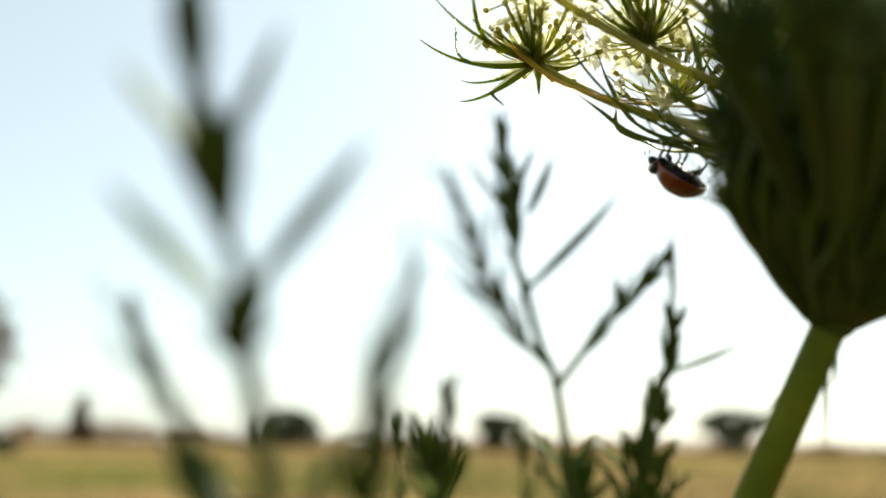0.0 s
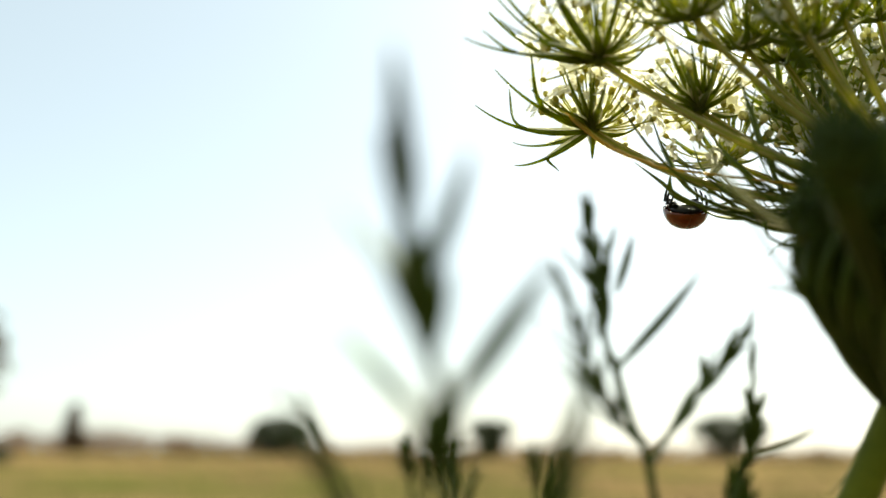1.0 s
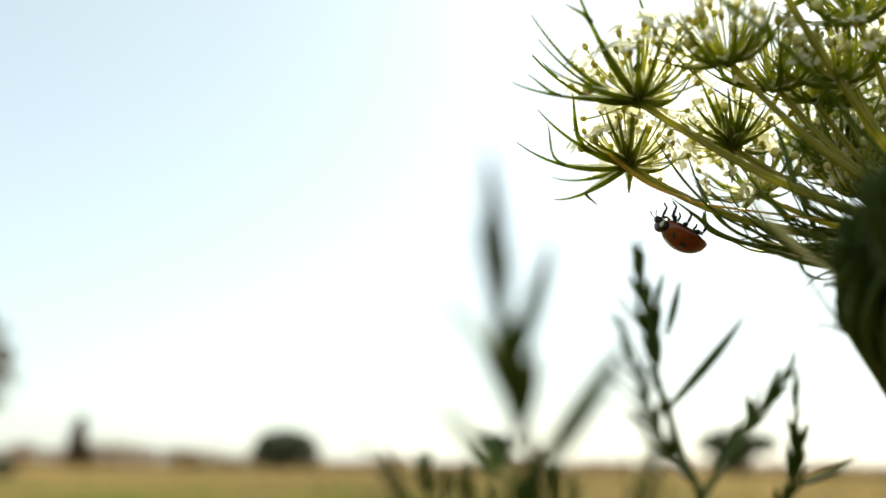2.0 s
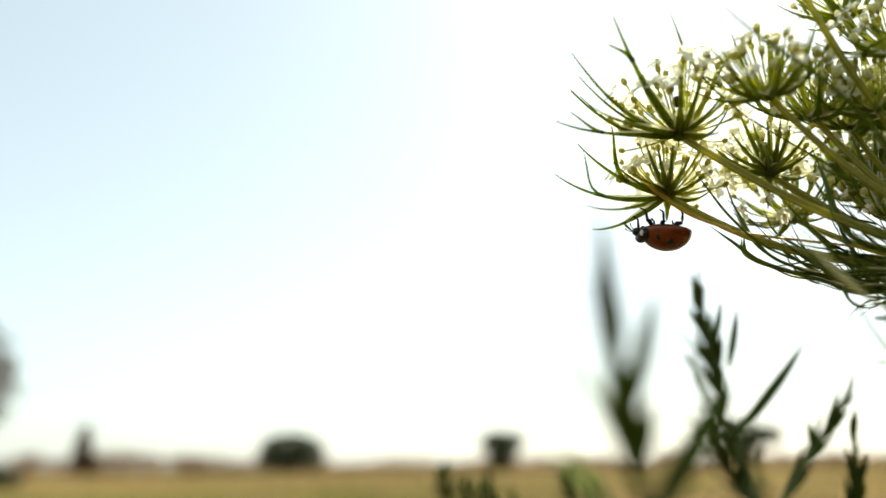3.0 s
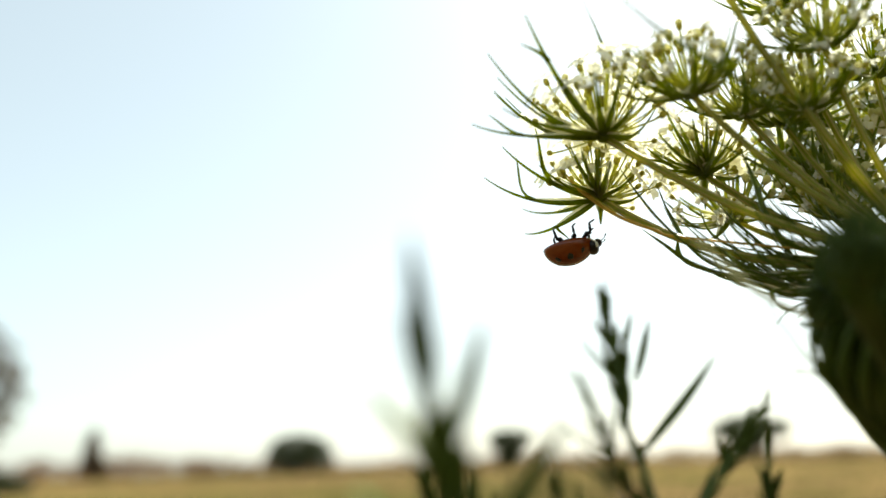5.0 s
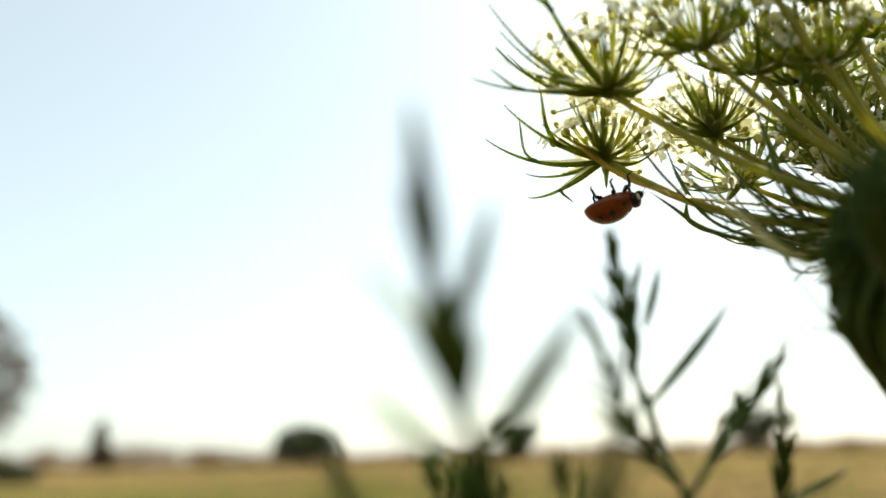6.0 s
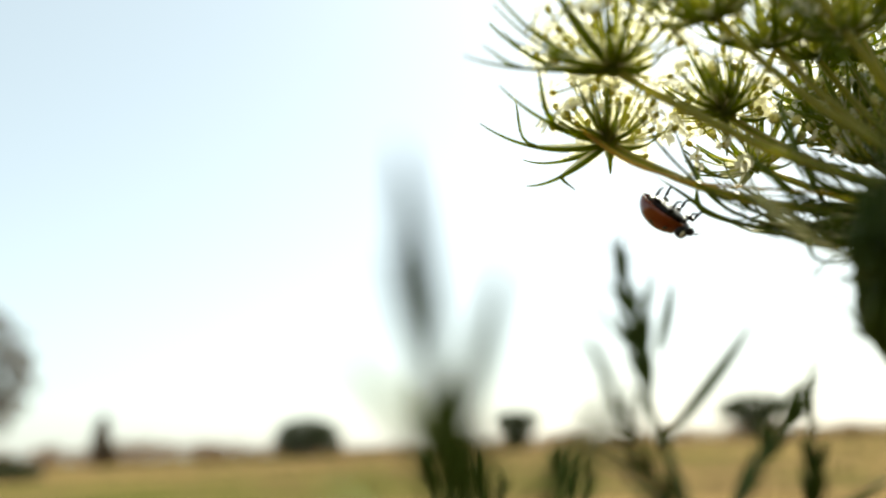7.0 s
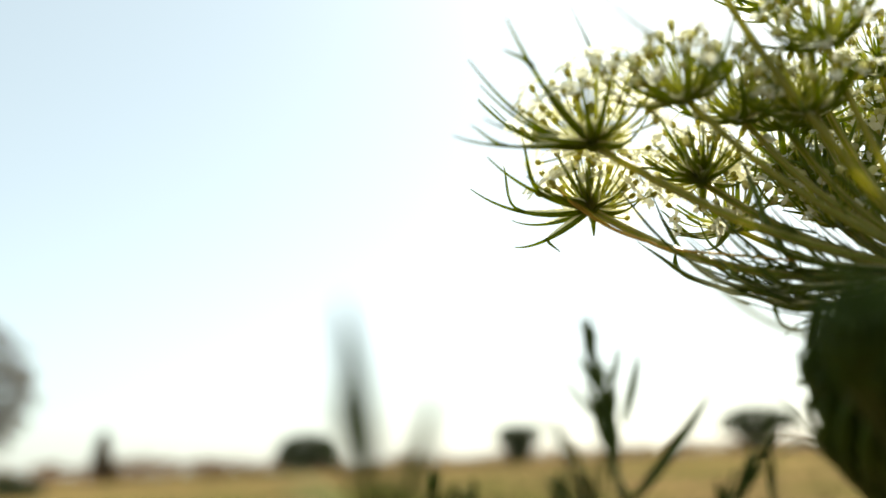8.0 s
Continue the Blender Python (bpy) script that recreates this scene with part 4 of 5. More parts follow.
def build_weed(label, stems, leaves, mats=(WEED_STEM, WEED_LEAF), origin=None, seed=0, slim=1.0, spread=1.0):
    """stems: (points in mm, radius mm); leaves: (base, tip, half width mm). Each stem carries small leaves to its tip."""
    rng = random.Random(seed)
    base = origin
    weed = tagged(put("weed", None, m=Matrix.Translation(base)), label, "weed", "weeds in front of the field")

    def near(p):
        return V(p) - base

    lowest = min(near(p[0]).z for p, _, _ in stems)
    for k, (pts, r, dense) in enumerate(stems):
        line = spline([near(p) for p in pts], 7)
        n = len(line)
        radii = [r / 1000 * (1.1 - 0.5 * i / (n - 1)) for i in range(n)]
        s = Shape()
        if line[0].z < lowest + 0.006:
            # down to the soil, with older leaves on the way
            foot, top = Vector((0.004 * k, 0.003 * k, -0.004)), line[0]
            way = (line[1] - line[0]).normalized()
            low = bezier(foot, foot + Vector((0, 0, top.z * 0.4)), top - way * top.z * 0.25, top, 16)
            s.tube(low[:-1] + line, [r / 1000 * 1.5 - r / 1000 * 0.4 * i / 15 for i in range(15)] + radii, 8)
            for j in range(2, 13):
                side = Vector((math.cos(j * 2.4 + k), math.sin(j * 2.4 + k), rng.uniform(0.4, 1.1))).normalized()
                put("leaf", leaf_mesh(low[j], low[j] + side * rng.uniform(0.018, 0.032), rng.uniform(0.0011, 0.0017), Vector((0, 0, -0.002)), Vector((0, 0, 1)), mats[1]), weed)
            # close ascending leaves on the upper shoot
            shoot = bezier(foot, foot + Vector((0, 0, top.z * 0.4)), top - way * top.z * 0.25, top, 260)[-24:]
            for j, p in enumerate(shoot):
                u = way.orthogonal().normalized()
                side = u * math.cos(j * 2.4 + k) + way.cross(u) * math.sin(j * 2.4 + k)
                ln = rng.uniform(0.006, 0.0105)
                put("leaf", leaf_mesh(p, p + (way * 0.85 + side * rng.uniform(0.3, 0.65)).normalized() * ln, rng.uniform(0.0004, 0.0008), side * ln * 0.08, side, mats[1]), weed)
        else:
            s.tube(line, radii, 8)
        put("stem", s.mesh("stem", mats[0]), weed)
        # close small leaves, paired and turning, towards the tip
        for j in range(dense):
            k = int((n - 2) * (0.45 + 0.55 * j / max(1, dense - 1)))
            t = (line[k + 1] - line[k]).normalized()
            a = j * 2.2 + rng.uniform(-0.4, 0.4)
            u = t.orthogonal().normalized()
            w = t.cross(u)
            side = u * math.cos(a) + w * math.sin(a)
            ln = r / 1000 * rng.uniform(8, 12) * (1.15 - 0.4 * j / dense)
            tip = line[k] + (t * 0.9 + side * spread * rng.uniform(0.12, 0.32)).normalized() * ln
            put("leaf", leaf_mesh(line[k], tip, slim * r / 1000 * rng.uniform(1.0, 1.5), side * ln * 0.08, side, mats[1]), weed)
    for b, e, w in leaves:
        a, c = near(b), near(e)
        put("leaf", leaf_mesh(a, c, w / 1000, Vector((0, 0, -0.06)) * (c - a).length, Vector((rng.uniform(-0.3, 0.3), -0.6, 0.8)), mats[1]), weed)
    return weed


def cluster(base, tip, width, spread=0.22):
    """Three small leaves that hug the stem: one ahead, one to each side."""
    b, t = Vector(base), Vector(tip)
    d = t - b
    side = Vector((-d.z, 0.3 * d.length, d.x)) * spread
    width *= 0.78
    return [(base, tip, width), (base, tuple(b + d * 0.88 + side), width * 0.9), (base, tuple(b + d * 0.72 - side), width * 0.85)]


def build_weeds():
    sprig = build_weed("branched narrow-leaved green weed with slim pointed tips", [
        (((13.2, 84.6, -10.7), (10.3, 77.9, 4.8), (8.8, 77.9, 9.1), (7.5, 77.9, 14.0), (6.6, 77.9, 16.7), (6.4, 77.9, 20.5), (5.9, 77.9, 24.1), (5.3, 77.9, 27.3), (5.2, 77.9, 30.4)), 0.42, 12),
        (((9.6, 77.9, 7.2), (5.9, 74.0, 10.1), (3.9, 70.1, 12.5), (2.8, 68.2, 14.5), (1.9, 66.2, 16.9), (1.0, 65.3, 18.7), (-0.0, 64.3, 20.5)), 0.36, 8),
        (((10.2, 77.9, 5.3), (13.7, 78.9, 9.8), (16.4, 79.9, 13.0), (18.9, 80.9, 15.2), (20.8, 81.8, 17.4), (22.1, 81.8, 19.3)), 0.36, 8),
    ], [
        ((7.5, 77.9, 14.1), (16.9, 79.9, 24.5), 0.70), ((6.6, 77.9, 20.5), (1.9, 76.0, 26.1), 0.50), ((7.7, 77.9, 21.5), (10.6, 81.8, 28.7), 0.46), ((6.4, 77.9, 23.6), (8.6, 80.9, 29.4), 0.40),
        ((3.9, 70.1, 12.5), (-0.1, 67.2, 14.8), 0.50), ((4.8, 72.1, 11.4), (1.2, 68.2, 13.5), 0.60), ((7.5, 77.9, 13.5), (5.6, 75.0, 18.1), 0.50),
        ((16.4, 79.9, 13.0), (16.3, 79.9, 16.3), 0.40),
        *cluster((5.9, 77.9, 24.1), (4.8, 77.9, 28.9), 0.60), *cluster((6.3, 77.9, 20.5), (5.8, 77.9, 26.7), 0.66), *cluster((6.4, 77.9, 18.5), (5.9, 77.9, 22.8), 0.70), *cluster((5.3, 77.9, 27.8), (5.3, 77.9, 31.9), 0.50, 0.12),
        *cluster((7.5, 77.9, 12.9), (7.3, 77.9, 15.9), 0.50, 0.15),
        *cluster((7.2, 76.0, 8.5), (3.8, 71.1, 13.4), 0.85, 0.30), *cluster((4.4, 71.1, 11.6), (2.5, 67.2, 15.5), 0.70, 0.42), *cluster((2.6, 67.2, 15.5), (0.6, 64.3, 19.2), 0.60, 0.34),
        *cluster((5.0, 72.1, 10.7), (1.2, 67.0, 16.6), 0.75, 0.40), *cluster((3.4, 69.2, 13.5), (0.3, 65.0, 19.6), 0.65, 0.42), *cluster((6.4, 75.0, 9.6), (4.8, 72.1, 13.7), 0.9, 0.2),
        *cluster((12.2, 78.8, 7.8), (17.0, 80.2, 14.0), 0.48, 0.10), *cluster((15.0, 79.5, 11.2), (19.8, 81.0, 17.2), 0.48, 0.13), *cluster((17.8, 80.4, 14.0), (21.9, 81.8, 19.6), 0.46, 0.12),
        *cluster((12.1, 83.4, -5.5), (10.7, 82.1, 0.2), 0.9, 0.4), *cluster((12.6, 83.4, -5.5), (14.6, 83.3, -0.3), 0.9, 0.4), *cluster((13.8, 84.4, -9.6), (13.7, 83.1, -3.9), 1.0, 0.5), *cluster((11.6, 84.4, -9.7), (9.4, 83.2, -4.5), 1.0, 0.5),
        ((11.2, 82.6, -1.9), (7.5, 79.7, 1.6), 0.91), ((11.5, 83.0, -3.4), (14.6, 81.9, 1.3), 0.91),
    ], origin=Vector((0.011, 0.083, 0.0)), seed=2, slim=0.7)
    build_weed("slender forked weed stem with small leaves", [
        (((18.9, 88.9, -11.1), (19.6, 87.1, -3.5), (20.4, 85.7, 2.8), (21.9, 84.6, 7.4), (22.2, 83.5, 12.3), (22.5, 82.3, 17.2)), 0.38, 11),
        (((20.6, 88.9, -11.1), (19.7, 87.6, -5.7), (19.3, 86.9, -2.4), (19.4, 86.2, 0.3)), 0.42, 8),
    ], [
        *cluster((20.4, 85.7, 2.8), (21.7, 84.5, 7.9), 0.75), *cluster((22.3, 83.8, 10.7), (22.4, 82.8, 15.0), 0.5), *cluster((18.8, 87.6, -5.7), (17.6, 86.1, 0.8), 0.8, 0.4), *cluster((20.5, 87.6, -5.7), (22.4, 86.2, 0.4), 0.8, 0.4), *cluster((21.5, 85.8, 2.0), (22.1, 85.0, 5.8), 0.6, 0.3), *cluster((20.0, 88.6, -10.0), (20.5, 87.1, -3.5), 0.9, 0.5), *cluster((20.0, 86.4, 0.0), (21.4, 85.0, 6.0), 0.5, 0.25), *cluster((21.9, 84.5, 7.6), (22.5, 83.2, 13.0), 0.42, 0.2), ((22.0, 84.6, 7.3), (30.0, 85.9, 10.7), 0.52), ((22.3, 83.8, 10.7), (24.2, 84.0, 14.4), 0.47), ((22.1, 84.3, 8.5), (22.7, 82.3, 12.7), 0.52),
        ((19.6, 87.0, -3.0), (23.5, 87.1, 0.9), 0.78), ((19.4, 87.1, -3.5), (15.2, 85.1, 0.8), 0.78), ((19.6, 86.7, -1.9), (21.2, 85.8, 2.0), 0.65), ((19.3, 86.7, -1.9), (17.3, 85.8, 2.2), 0.65),
    ], origin=Vector((0.022, 0.088, 0.0)), seed=5, slim=0.7)
    close = build_weed("dark narrow-leaved weed standing close, with ascending leaves", [
        (((-8.1, 50.1, -8.0), (-9.4, 48.9, -2.9), (-10.4, 47.1, 2.5), (-11.1, 45.8, 6.1), (-10.8, 44.8, 8.2), (-11.6, 43.7, 10.6), (-12.4, 42.9, 14.1), (-13.2, 41.5, 17.6), (-13.3, 40.5, 20.0)), 0.60, 0),
        (((-8.1, 50.1, -8.0), (-7.1, 49.8, -2.3), (-4.7, 50.2, 0.6), (-3.5, 50.4, 4.1), (-2.9, 49.6, 7.4), (-1.9, 49.9, 10.6)), 0.42, 8),
        (((-8.6, 49.0, -7.9), (-12.6, 51.0, -3.7), (-15.0, 53.0, -0.6), (-17.1, 54.0, 2.3), (-18.7, 54.0, 4.6), (-20.5, 54.0, 8.1)), 0.50, 8),
    ], [
        ((-10.5, 45.4, 7.9), (-4.5, 45.4, 16.8), 0.98), ((-13.2, 54.0, -4.9), (-17.2, 53.0, 0.6), 0.70), ((-13.1, 54.0, -4.9), (-15.9, 53.0, -0.2), 0.80), ((-12.7, 53.0, -4.8), (-14.1, 52.0, -0.5), 0.70), ((-13.2, 54.0, -4.9), (-16.5, 53.0, -1.4), 0.70), ((-4.9, 54.0, -3.8), (-6.3, 53.0, -0.1), 0.60), ((-4.5, 54.0, -3.8), (-4.5, 53.0, 1.8), 0.60), ((-4.4, 54.0, -3.4), (-3.0, 53.0, 2.5), 0.55), ((-4.8, 53.0, -3.7), (-5.3, 52.0, -1.1), 0.60), ((-12.1, 43.0, 13.5), (-16.8, 39.8, 18.7), 0.96), ((-12.1, 42.9, 14.1), (-9.4, 43.9, 23.1), 0.73),
        ((-13.1, 41.6, 17.5), (-13.9, 39.0, 27.3), 0.86), ((-13.1, 41.6, 17.5), (-13.6, 39.7, 25.9), 0.80), ((-12.5, 42.6, 14.6), (-13.5, 40.6, 21.2), 0.62), ((-12.8, 42.2, 16.0), (-13.2, 40.8, 20.6), 0.55), ((-13.1, 41.5, 17.6), (-14.4, 39.8, 22.8), 0.86), ((-13.1, 41.5, 17.6), (-13.0, 40.8, 23.1), 0.86),
        ((-11.7, 43.7, 10.4), (-13.5, 40.9, 18.0), 0.82), ((-11.7, 43.7, 10.4), (-13.1, 42.2, 19.2), 0.82), ((-11.7, 43.7, 10.6), (-12.0, 43.1, 17.7), 0.75), ((-11.7, 43.7, 10.6), (-14.6, 41.3, 16.4), 0.78), ((-11.7, 43.7, 10.6), (-10.7, 41.5, 15.6), 0.78),
        *cluster((-11.1, 46.2, 4.3), (-10.3, 45.4, 7.9), 0.95, 0.5), *cluster((-11.1, 46.2, 4.3), (-12.0, 45.0, 7.2), 0.9, 0.4), *cluster((-11.1, 46.0, 4.9), (-11.1, 45.2, 8.5), 0.9, 0.25),
        ((-11.3, 46.0, 5.2), (-10.7, 45.1, 9.1), 1.21), ((-11.3, 46.0, 5.2), (-11.8, 44.4, 7.7), 1.04), ((-11.1, 46.0, 4.9), (-9.9, 46.2, 8.7), 0.86),
        ((-17.1, 54.0, 2.3), (-19.5, 52.0, 7.5), 0.70), ((-4.4, 50.1, 0.9), (-3.9, 48.6, 7.2), 0.55), ((-5.3, 50.4, -0.4), (-2.7, 50.6, 3.2), 0.60),
    ], origin=Vector((-0.006, 0.052, 0.0)), seed=8, slim=0.65)
    # one leaf of the same weed, its sunlit look given by a paler colour
    put("leaf", leaf_mesh(V((-11.3, 44.6, 6.5)) - Vector((-0.006, 0.052, 0.0)), V((-17.2, 41.1, 12.7)) - Vector((-0.006, 0.052, 0.0)), 0.0012, Vector((0, 0, -0.0006)), Vector((0.2, -0.5, 0.8)), SUNLIT_LEAF), close, label="green leaf with sunlight put into its pale colour")
    build_weed("low green leafy weed tops below the flower", [
        (((-0.5, 76.6, -11.7), (-0.5, 75.1, -5.1), (0.0, 73.9, 0.0), (0.5, 72.8, 4.7)), 0.42, 9),
        (((1.0, 78.7, -12.0), (-1.1, 77.2, -5.3), (-1.9, 76.3, -1.5), (-2.4, 75.7, 0.9)), 0.40, 7),
    ], [
        ((-0.5, 75.1, -5.1), (2.2, 73.9, 0.0), 0.88), ((-0.6, 75.1, -5.1), (-3.2, 73.0, -0.5), 0.88), ((-0.5, 74.7, -3.3), (-1.2, 73.6, 1.4), 0.77),
    ], origin=Vector((0.002, 0.077, 0.0)), seed=11)
    # taller leafy tops a little further off
    for k, (a, b, r) in enumerate((
        (((-21.7, 434.0, -23.1), (-22.7, 432.0, -5.1), (-23.7, 430.0, 10.9)), ((-20.7, 436.0, -25.1), (-14.7, 433.0, -7.1), (-11.7, 432.0, 5.9)), 1.4),
        (((-2.8, 384.0, -26.4), (-3.8, 382.0, -8.4), (-4.8, 380.0, 7.6)), ((-1.8, 386.0, -28.4), (4.2, 383.0, -10.4), (7.2, 382.0, 2.6)), 1.1),
        (((39.4, 424.0, -24.7), (38.4, 422.0, -6.7), (37.4, 420.0, 9.3)), ((40.4, 426.0, -26.7), (46.4, 423.0, -8.7), (49.4, 422.0, 4.3)), 1.3),
    )):
        build_weed("tall dark leafy weed top behind the flower stalks", [(a, r, 20), (b, r * 0.8, 14)], [], origin=Vector((a[0][0] / 1000, a[0][1] / 1000, 0.0)), seed=20 + k, slim=0.8, spread=2.6)
    return sprig, close


# ---- ladybird ----
def build_ladybird():
    """Head towards +x, back towards +z, origin at the middle of the belly."""
    bug = tagged(put("ladybird", None), "orange-red seven-spot ladybird crawling upside down", "ladybird")
    lx, ly, lz = 0.00372, 0.00322, 0.00292

    def dome(x, y, grow=1.0):
        k = max(0.0, 1 - (x / lx) ** 2 - (y / ly) ** 2)
        return lz * grow * k ** 0.5

    for side in (1, -1):
        s = Shape()
        n, w = 18, 10
        for layer, grow in ((0, 1.0), (1, 0.93)):
            for i in range(n + 1):
                a = math.pi * i / n
                x = -lx * math.cos(a) * grow
                half = ly * math.sin(a) * grow
                for j in range(w + 1):
                    q = math.pi / 2 * j / w
                    gap = 0.00003 * side
                    y = side * half * math.sin(q)
                    z = lz * grow * math.sin(a) * math.cos(q)
                    s.v.append(Vector((x - 0.0004, y + gap, z - 0.0001)))
        m = (n + 1) * (w + 1)
        for layer in (0, 1):
            for i in range(n):
                for j in range(w):
                    a = layer * m + i * (w + 1) + j
                    q = (a, a + w + 1, a + w + 2, a + 1)
                    s.f.append(q if (side == 1) != (layer == 1) else tuple(reversed(q)))
        for i in range(n):
            for j in (0, w):
                a = i * (w + 1) + j
                q = (a, a + m, a + m + w + 1, a + w + 1)
                s.f.append(q if (side == 1) == (j == 0) else tuple(reversed(q)))
        put("wing_case", s.mesh("wing_case", WING), bug)

    def spot(x, y, r, stretch=1.0):
        s = Shape()
        s.v.append(Vector((x - 0.0004, y, dome(x, y) - 0.0001 + 0.00005)))
        rings, sides = 3, 14
        for k in range(1, rings + 1):
            for i in range(sides):
                a = 2 * math.pi * i / sides
                px, py = x + r * stretch * k / rings * math.cos(a), y + r * k / rings * math.sin(a)
                s.v.append(Vector((px - 0.0004, py, dome(px, py) - 0.0001 + (0.00005 if k < rings else -0.00002))))
        for i in range(sides):
            s.f.append((0, 1 + i, 1 + (i + 1) % sides))
        for k in range(rings - 1):
            for i in range(sides):
                a, b = 1 + k * sides + i, 1 + k * sides + (i + 1) % sides
                s.f.append((a, a + sides, b + sides, b))
        put("spot", s.mesh("spot", SPOT), bug)

    spot(0.00265, 0.0, 0.00048, 1.3)
    for side in (1, -1):
        spot(0.00178, side * 0.00214, 0.00036)
        spot(-0.00015, side * 0.00205, 0.00056)
        spot(-0.00195, side * 0.00140, 0.00047)
    s = Shape()
    s.ball(Matrix.Translation((-0.0003, 0, -0.0002)), 0.0030, 0.0024, 0.0007, 16, 8)
    put("belly", s.mesh("belly", CHITIN), bug)
    s = Shape()
    s.ball(Matrix.Translation((0.00295, 0, 0.00082)) @ Matrix.Rotation(0.45, 4, "Y"), 0.00095, 0.00188, 0.00118, 18, 11)
    collar = put("pronotum", s.mesh("pronotum", CHITIN), bug)
    for side in (1, -1):
        s = Shape()
        s.ball(Matrix.Translation((0.00345, side * 0.00138, 0.00095)), 0.00034, 0.00030, 0.00046, 10, 7)
        put("pale_patch", s.mesh("pale_patch", PALE_MARK), collar, label="cream patch")
    s = Shape()
    s.ball(Matrix.Translation((0.00385, 0, 0.00040)), 0.00070, 0.00092, 0.00062, 14, 8)
    head = put("head", s.mesh("head", CHITIN), bug)
    for side in (1, -1):
        s = Shape()
        s.tube([Vector(p) for p in ((0.0044, side * 0.0005, 0.0003), (0.0049, side * 0.0010, 0.0001), (0.0052, side * 0.0014, -0.0003))], [0.00007, 0.00006, 0.00011], 6)
        put("antenna", s.mesh("antenna", CHITIN), head)
        for x, reach, swing in ((0.0020, 0.0018, 0.0011), (0.0006, 0.0021, 0.0001), (-0.0010, 0.0021, -0.0010)):
            s = Shape()
            a = Vector((x, side * 0.0011, -0.0005))
            k = a + Vector((swing * 0.9, side * reach * 0.75, -0.0002))
            f = k + Vector((swing * 0.2, -side * reach * 0.15, -0.0015))
            toe = f + Vector((0.0005 + swing * 0.3, -side * 0.0002, -0.0004))
            s.tube([a, (a + k) / 2 + Vector((0, 0, -0.0002)), k, k * 0.6 + f * 0.4, f, (f + toe) / 2, toe], [0.00028, 0.00038, 0.00028, 0.00023, 0.00016, 0.00014, 0.00010], 7)
            put("leg", s.mesh("leg", CHITIN), bug)
    return bug


def bug_pose(place, ahead, back):
    x = Vector(ahead).normalized()
    z = Vector(back)
    z = (z - x * z.dot(x)).normalized()
    y = z.cross(x)
    m = Matrix((x, y, z)).transposed().to_4x4()
    m.translation = V(place)
    return m


# seconds, middle of the body in mm, way of the head, way of the back
CRAWL = [
    (0.0, (30.6, 106.9, 35.5), (-0.780, 0.150, 0.580), (-0.330, 0.500, -0.700)),
    (0.3, (31.0, 110.0, 40.1), (-0.860, 0.090, 0.480), (-0.100, 0.610, -0.720)),
    (0.5, (27.0, 112.5, 40.3), (-0.900, 0.050, 0.400), (0.050, 0.680, -0.720)),
    (1.0, (26.5, 116.0, 42.8), (0.050, 0.780, 0.420), (0.000, 0.380, -0.900)),
    (1.5, (26.3, 116.5, 43.6), (-0.880, 0.000, 0.400), (-0.100, 0.520, -0.820)),
    (1.7, (23.4, 114.5, 42.9), (-0.809, -0.219, 0.445), (-0.150, 0.400, -0.800)),
    (2.8, (13.0, 106.2, 44.2), (-0.947, -0.059, 0.226), (-0.014, -0.013, -0.994)),
    (3.0, (10.0, 107.3, 46.5), (-0.975, -0.040, 0.100), (-0.012, -0.014, -0.994)),
    (3.3, (8.5, 111.0, 47.1), (-0.973, -0.090, -0.010), (-0.035, -0.215, -0.960)),
    (3.5, (6.4, 113.3, 47.9), (-0.970, -0.120, -0.080), (-0.050, -0.350, -0.930)),
    (4.0, (7.4, 118.9, 48.1), (-0.498, 0.781, 0.369), (-0.126, -0.008, -0.979)),
    (4.5, (7.4, 116.6, 46.7), (0.975, 0.100, 0.030), (0.000, -0.040, -1.000)),
    (4.7, (7.1, 114.3, 46.5), (0.970, -0.050, 0.080), (0.030, -0.030, -1.000)),
    (5.8, (12.2, 111.2, 46.2), (0.920, -0.200, 0.280), (0.150, -0.200, -0.900)),
    (6.0, (12.9, 111.7, 47.0), (0.920, -0.200, 0.280), (0.076, -0.022, -0.955)),
    (6.5, (16.2, 113.3, 47.9), (0.941, -0.273, 0.124), (-0.189, 0.630, -0.717)),
    (7.0, (20.1, 115.1, 44.6), (0.680, -0.170, -0.700), (-0.580, 0.500, -0.580)),
    (7.2, (23.2, 110.5, 40.4), (0.720, -0.170, -0.620), (-0.600, 0.350, -0.660)),
    (7.5, (28.6, 107.9, 37.4), (0.949, -0.159, -0.142), (-0.199, 0.174, -0.926)),
    (7.8, (35.4, 105.8, 34.4), (0.946, -0.146, -0.191), (-0.199, 0.177, -0.926)),
    (8.0, (42.4, 103.0, 32.2), (0.945, -0.048, -0.164), (-0.196, 0.178, -0.926)),
]


def motions(ladybird, sprig, close, nest):
    walk(ladybird, [(t, bug_pose(p, a, b)) for t, p, a, b in CRAWL])
    # breeze: seconds and shift in mm
    for weed, rows in ((sprig, SPRIG_SWAY), (close, CLOSE_SWAY)):
        home = weed.matrix_basis.translation.copy()
        walk(weed, [(t, pose(home.x + x / 1000, home.y, home.z + z / 1000)) for t, x, z in rows])
    walk(nest, [(t, pose(0, 0, z / 1000, 0, math.degrees(x / 1000 / (EYE + 0.015)), 0)) for t, x, z in NEST_SWAY])


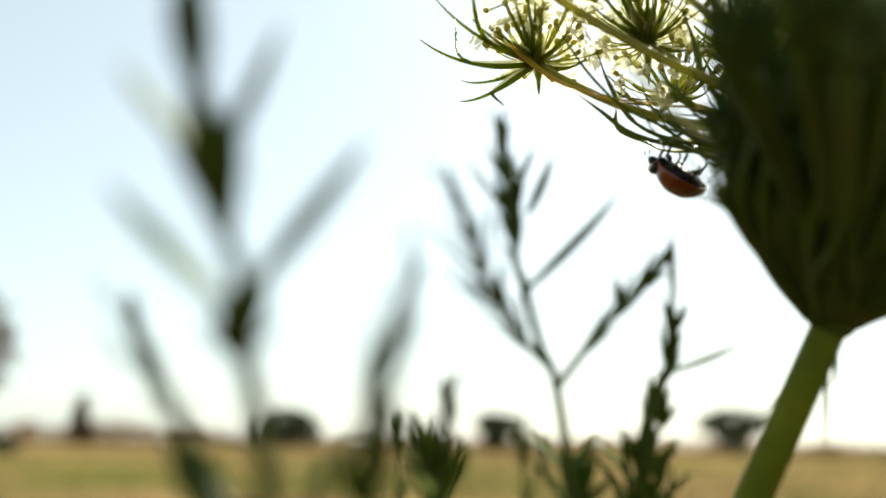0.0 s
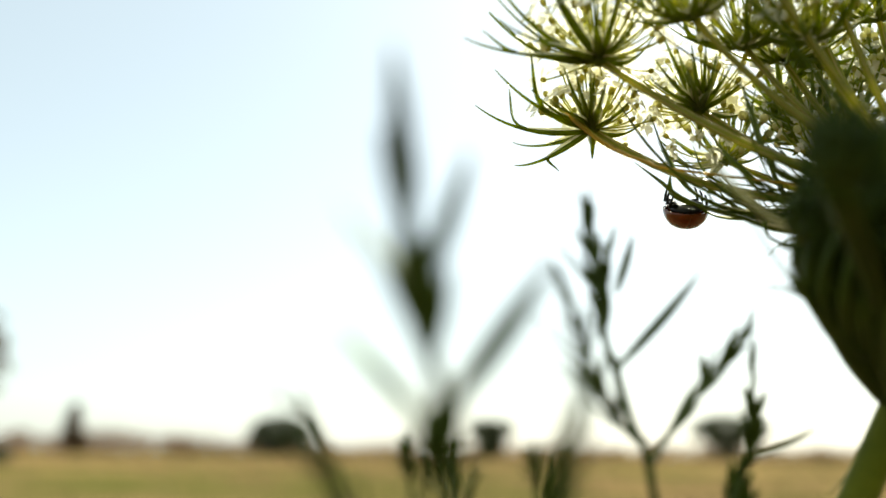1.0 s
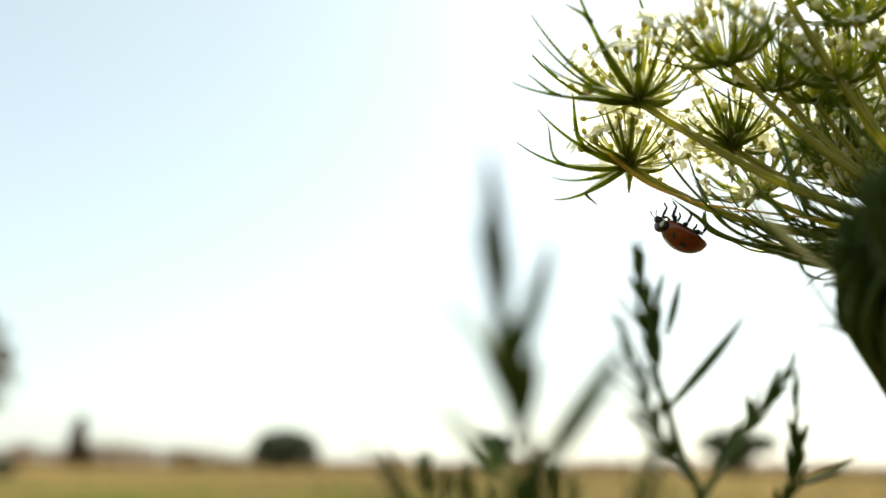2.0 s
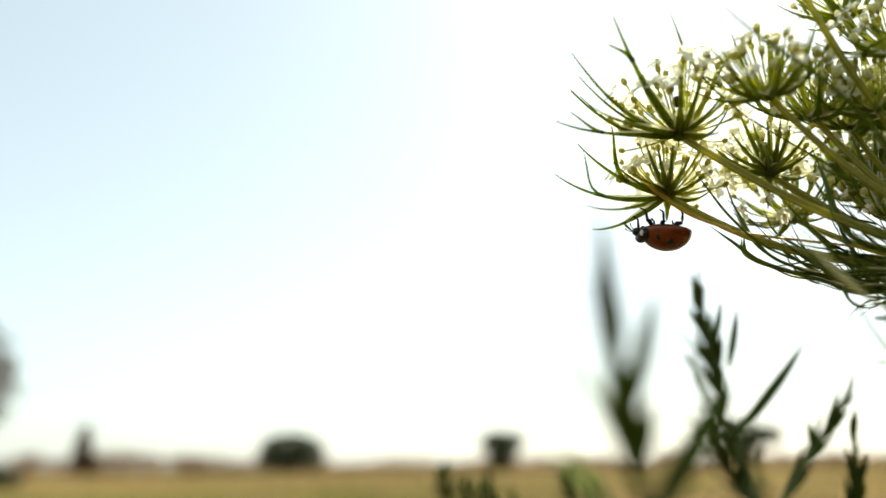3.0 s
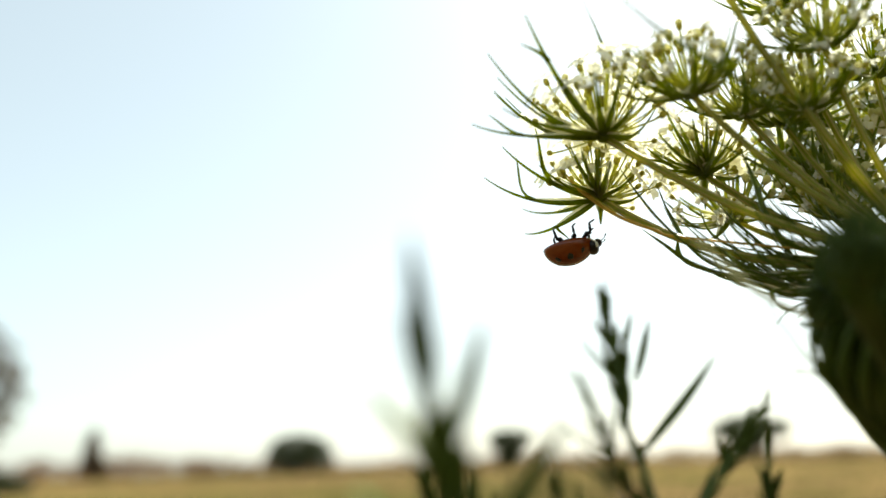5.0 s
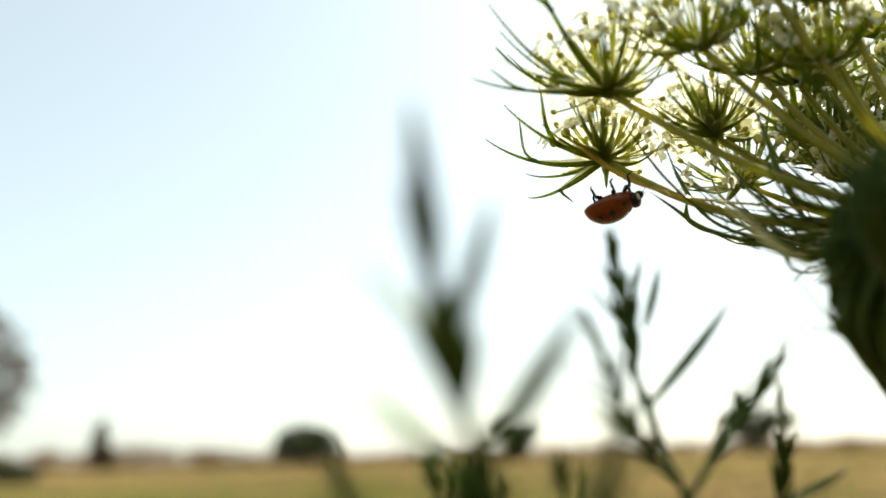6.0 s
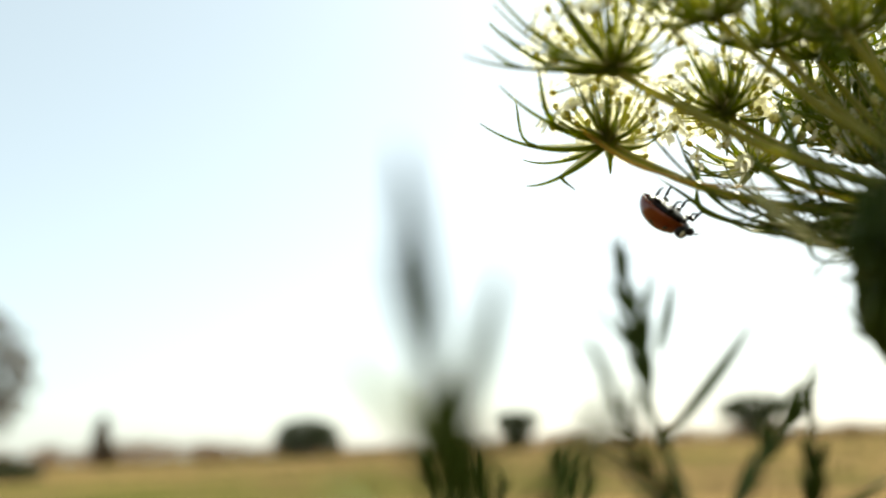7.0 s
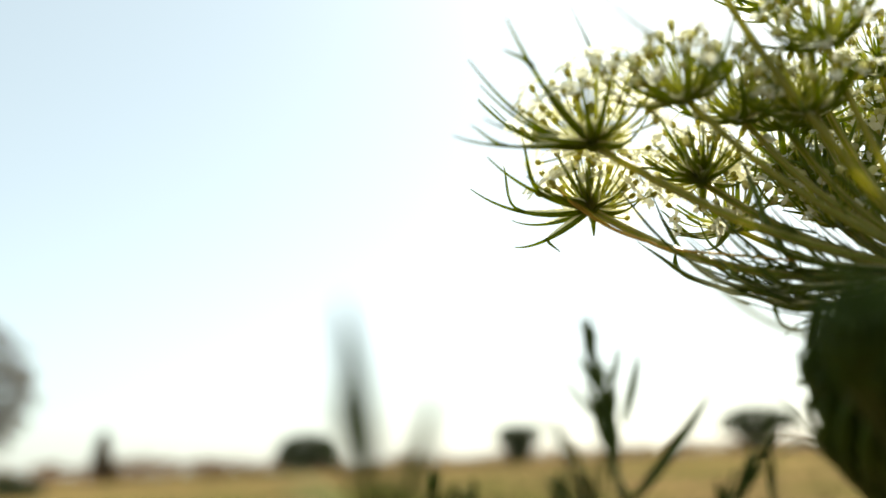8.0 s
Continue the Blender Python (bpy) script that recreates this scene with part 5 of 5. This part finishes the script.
# the heavy head nods on its long stalk: seconds, shift at its height and sinking in mm
NEST_SWAY = [(0.0, 0.7, 0.0), (0.3, 0.9, 2.2), (0.5, 0.0, 0.0), (1.0, 0.7, 0.0), (1.5, 1.1, 0.0), (1.7, 1.1, 0.0), (2.8, 1.0, 0.0), (3.0, 1.1, 0.0), (3.5, 2.0, 0.0), (4.0, 1.8, 0.0), (4.5, 1.8, 0.0), (4.7, 1.8, 0.0), (5.8, 2.0, 0.0), (6.0, 2.0, 0.0), (6.5, 0.7, -0.3), (6.8, -1.6, 0.9), (7.0, 1.2, -0.6), (7.2, 1.8, -1.5), (7.5, 0.2, -2.0), (7.8, 0.3, -3.2), (8.0, 0.3, -3.8)]
SPRIG_SWAY = [
        (0.0, -0.00, 0.00),
        (0.3, 1.30, 2.30),
        (0.5, 0.40, 1.34),
        (1.0, 0.11, 1.41),
        (1.5, 0.11, 1.18),
        (1.7, -0.18, 0.82),
        (2.8, 0.55, 1.43),
        (3.0, 0.20, 1.88),
        (3.5, 0.72, 2.33),
        (4.0, 0.26, 2.23),
        (4.5, 0.49, 2.28),
        (4.7, 0.46, 1.67),
        (5.8, 1.03, 2.54),
        (6.0, 0.95, 2.69),
        (6.5, 0.55, 1.83),
        (6.8, 0.35, 1.35),
        (7.0, 0.70, 0.57),
        (7.2, 0.60, 0.45),
        (7.5, 0.25, 0.62),
        (7.8, 0.54, 0.63),
        (8.0, 0.16, 1.03),
    ]
CLOSE_SWAY = [
        (0.0, -0.00, 0.00),
        (0.3, 1.20, 2.50),
        (0.5, 1.97, 2.16),
        (1.0, 1.77, 2.01),
        (1.5, 1.47, 1.57),
        (1.7, 0.88, 0.49),
        (2.8, 2.14, 1.51),
        (3.0, 1.77, 2.18),
        (3.5, 2.48, 2.98),
        (4.0, 1.52, 2.50),
        (4.5, 1.84, 2.81),
        (4.7, 1.23, 1.57),
        (5.8, 2.48, 3.12),
        (6.0, 2.44, 4.32),
        (6.5, 1.64, 1.60),
        (7.0, 3.11, 0.48),
        (7.2, 1.15, 1.61),
        (7.5, 0.65, -0.63),
        (7.8, 2.10, 1.83),
        (8.0, 0.98, 0.83),
    ]

build_ground()
grass_stuff("dry_grass", STRAW, 3500, 4.0, 60.0, 0.16, "short dry straw-coloured grass on the field", 3)
grass_stuff("green_grass", GREEN_GRASS, 2500, 5.0, 70.0, 0.14, "short tired green grass on the field", 6)
grass_stuff("meadow_grass", STRAW, 14000, 0.15, 5.0, 0.16, "rough dry meadow grass round the flower stalks", 9, math.pi)
build_distance()
make_florets()
build_open_flower()
nest = build_nest_flower()
sprig, close = build_weeds()
ladybird = build_ladybird()
motions(ladybird, sprig, close, nest)
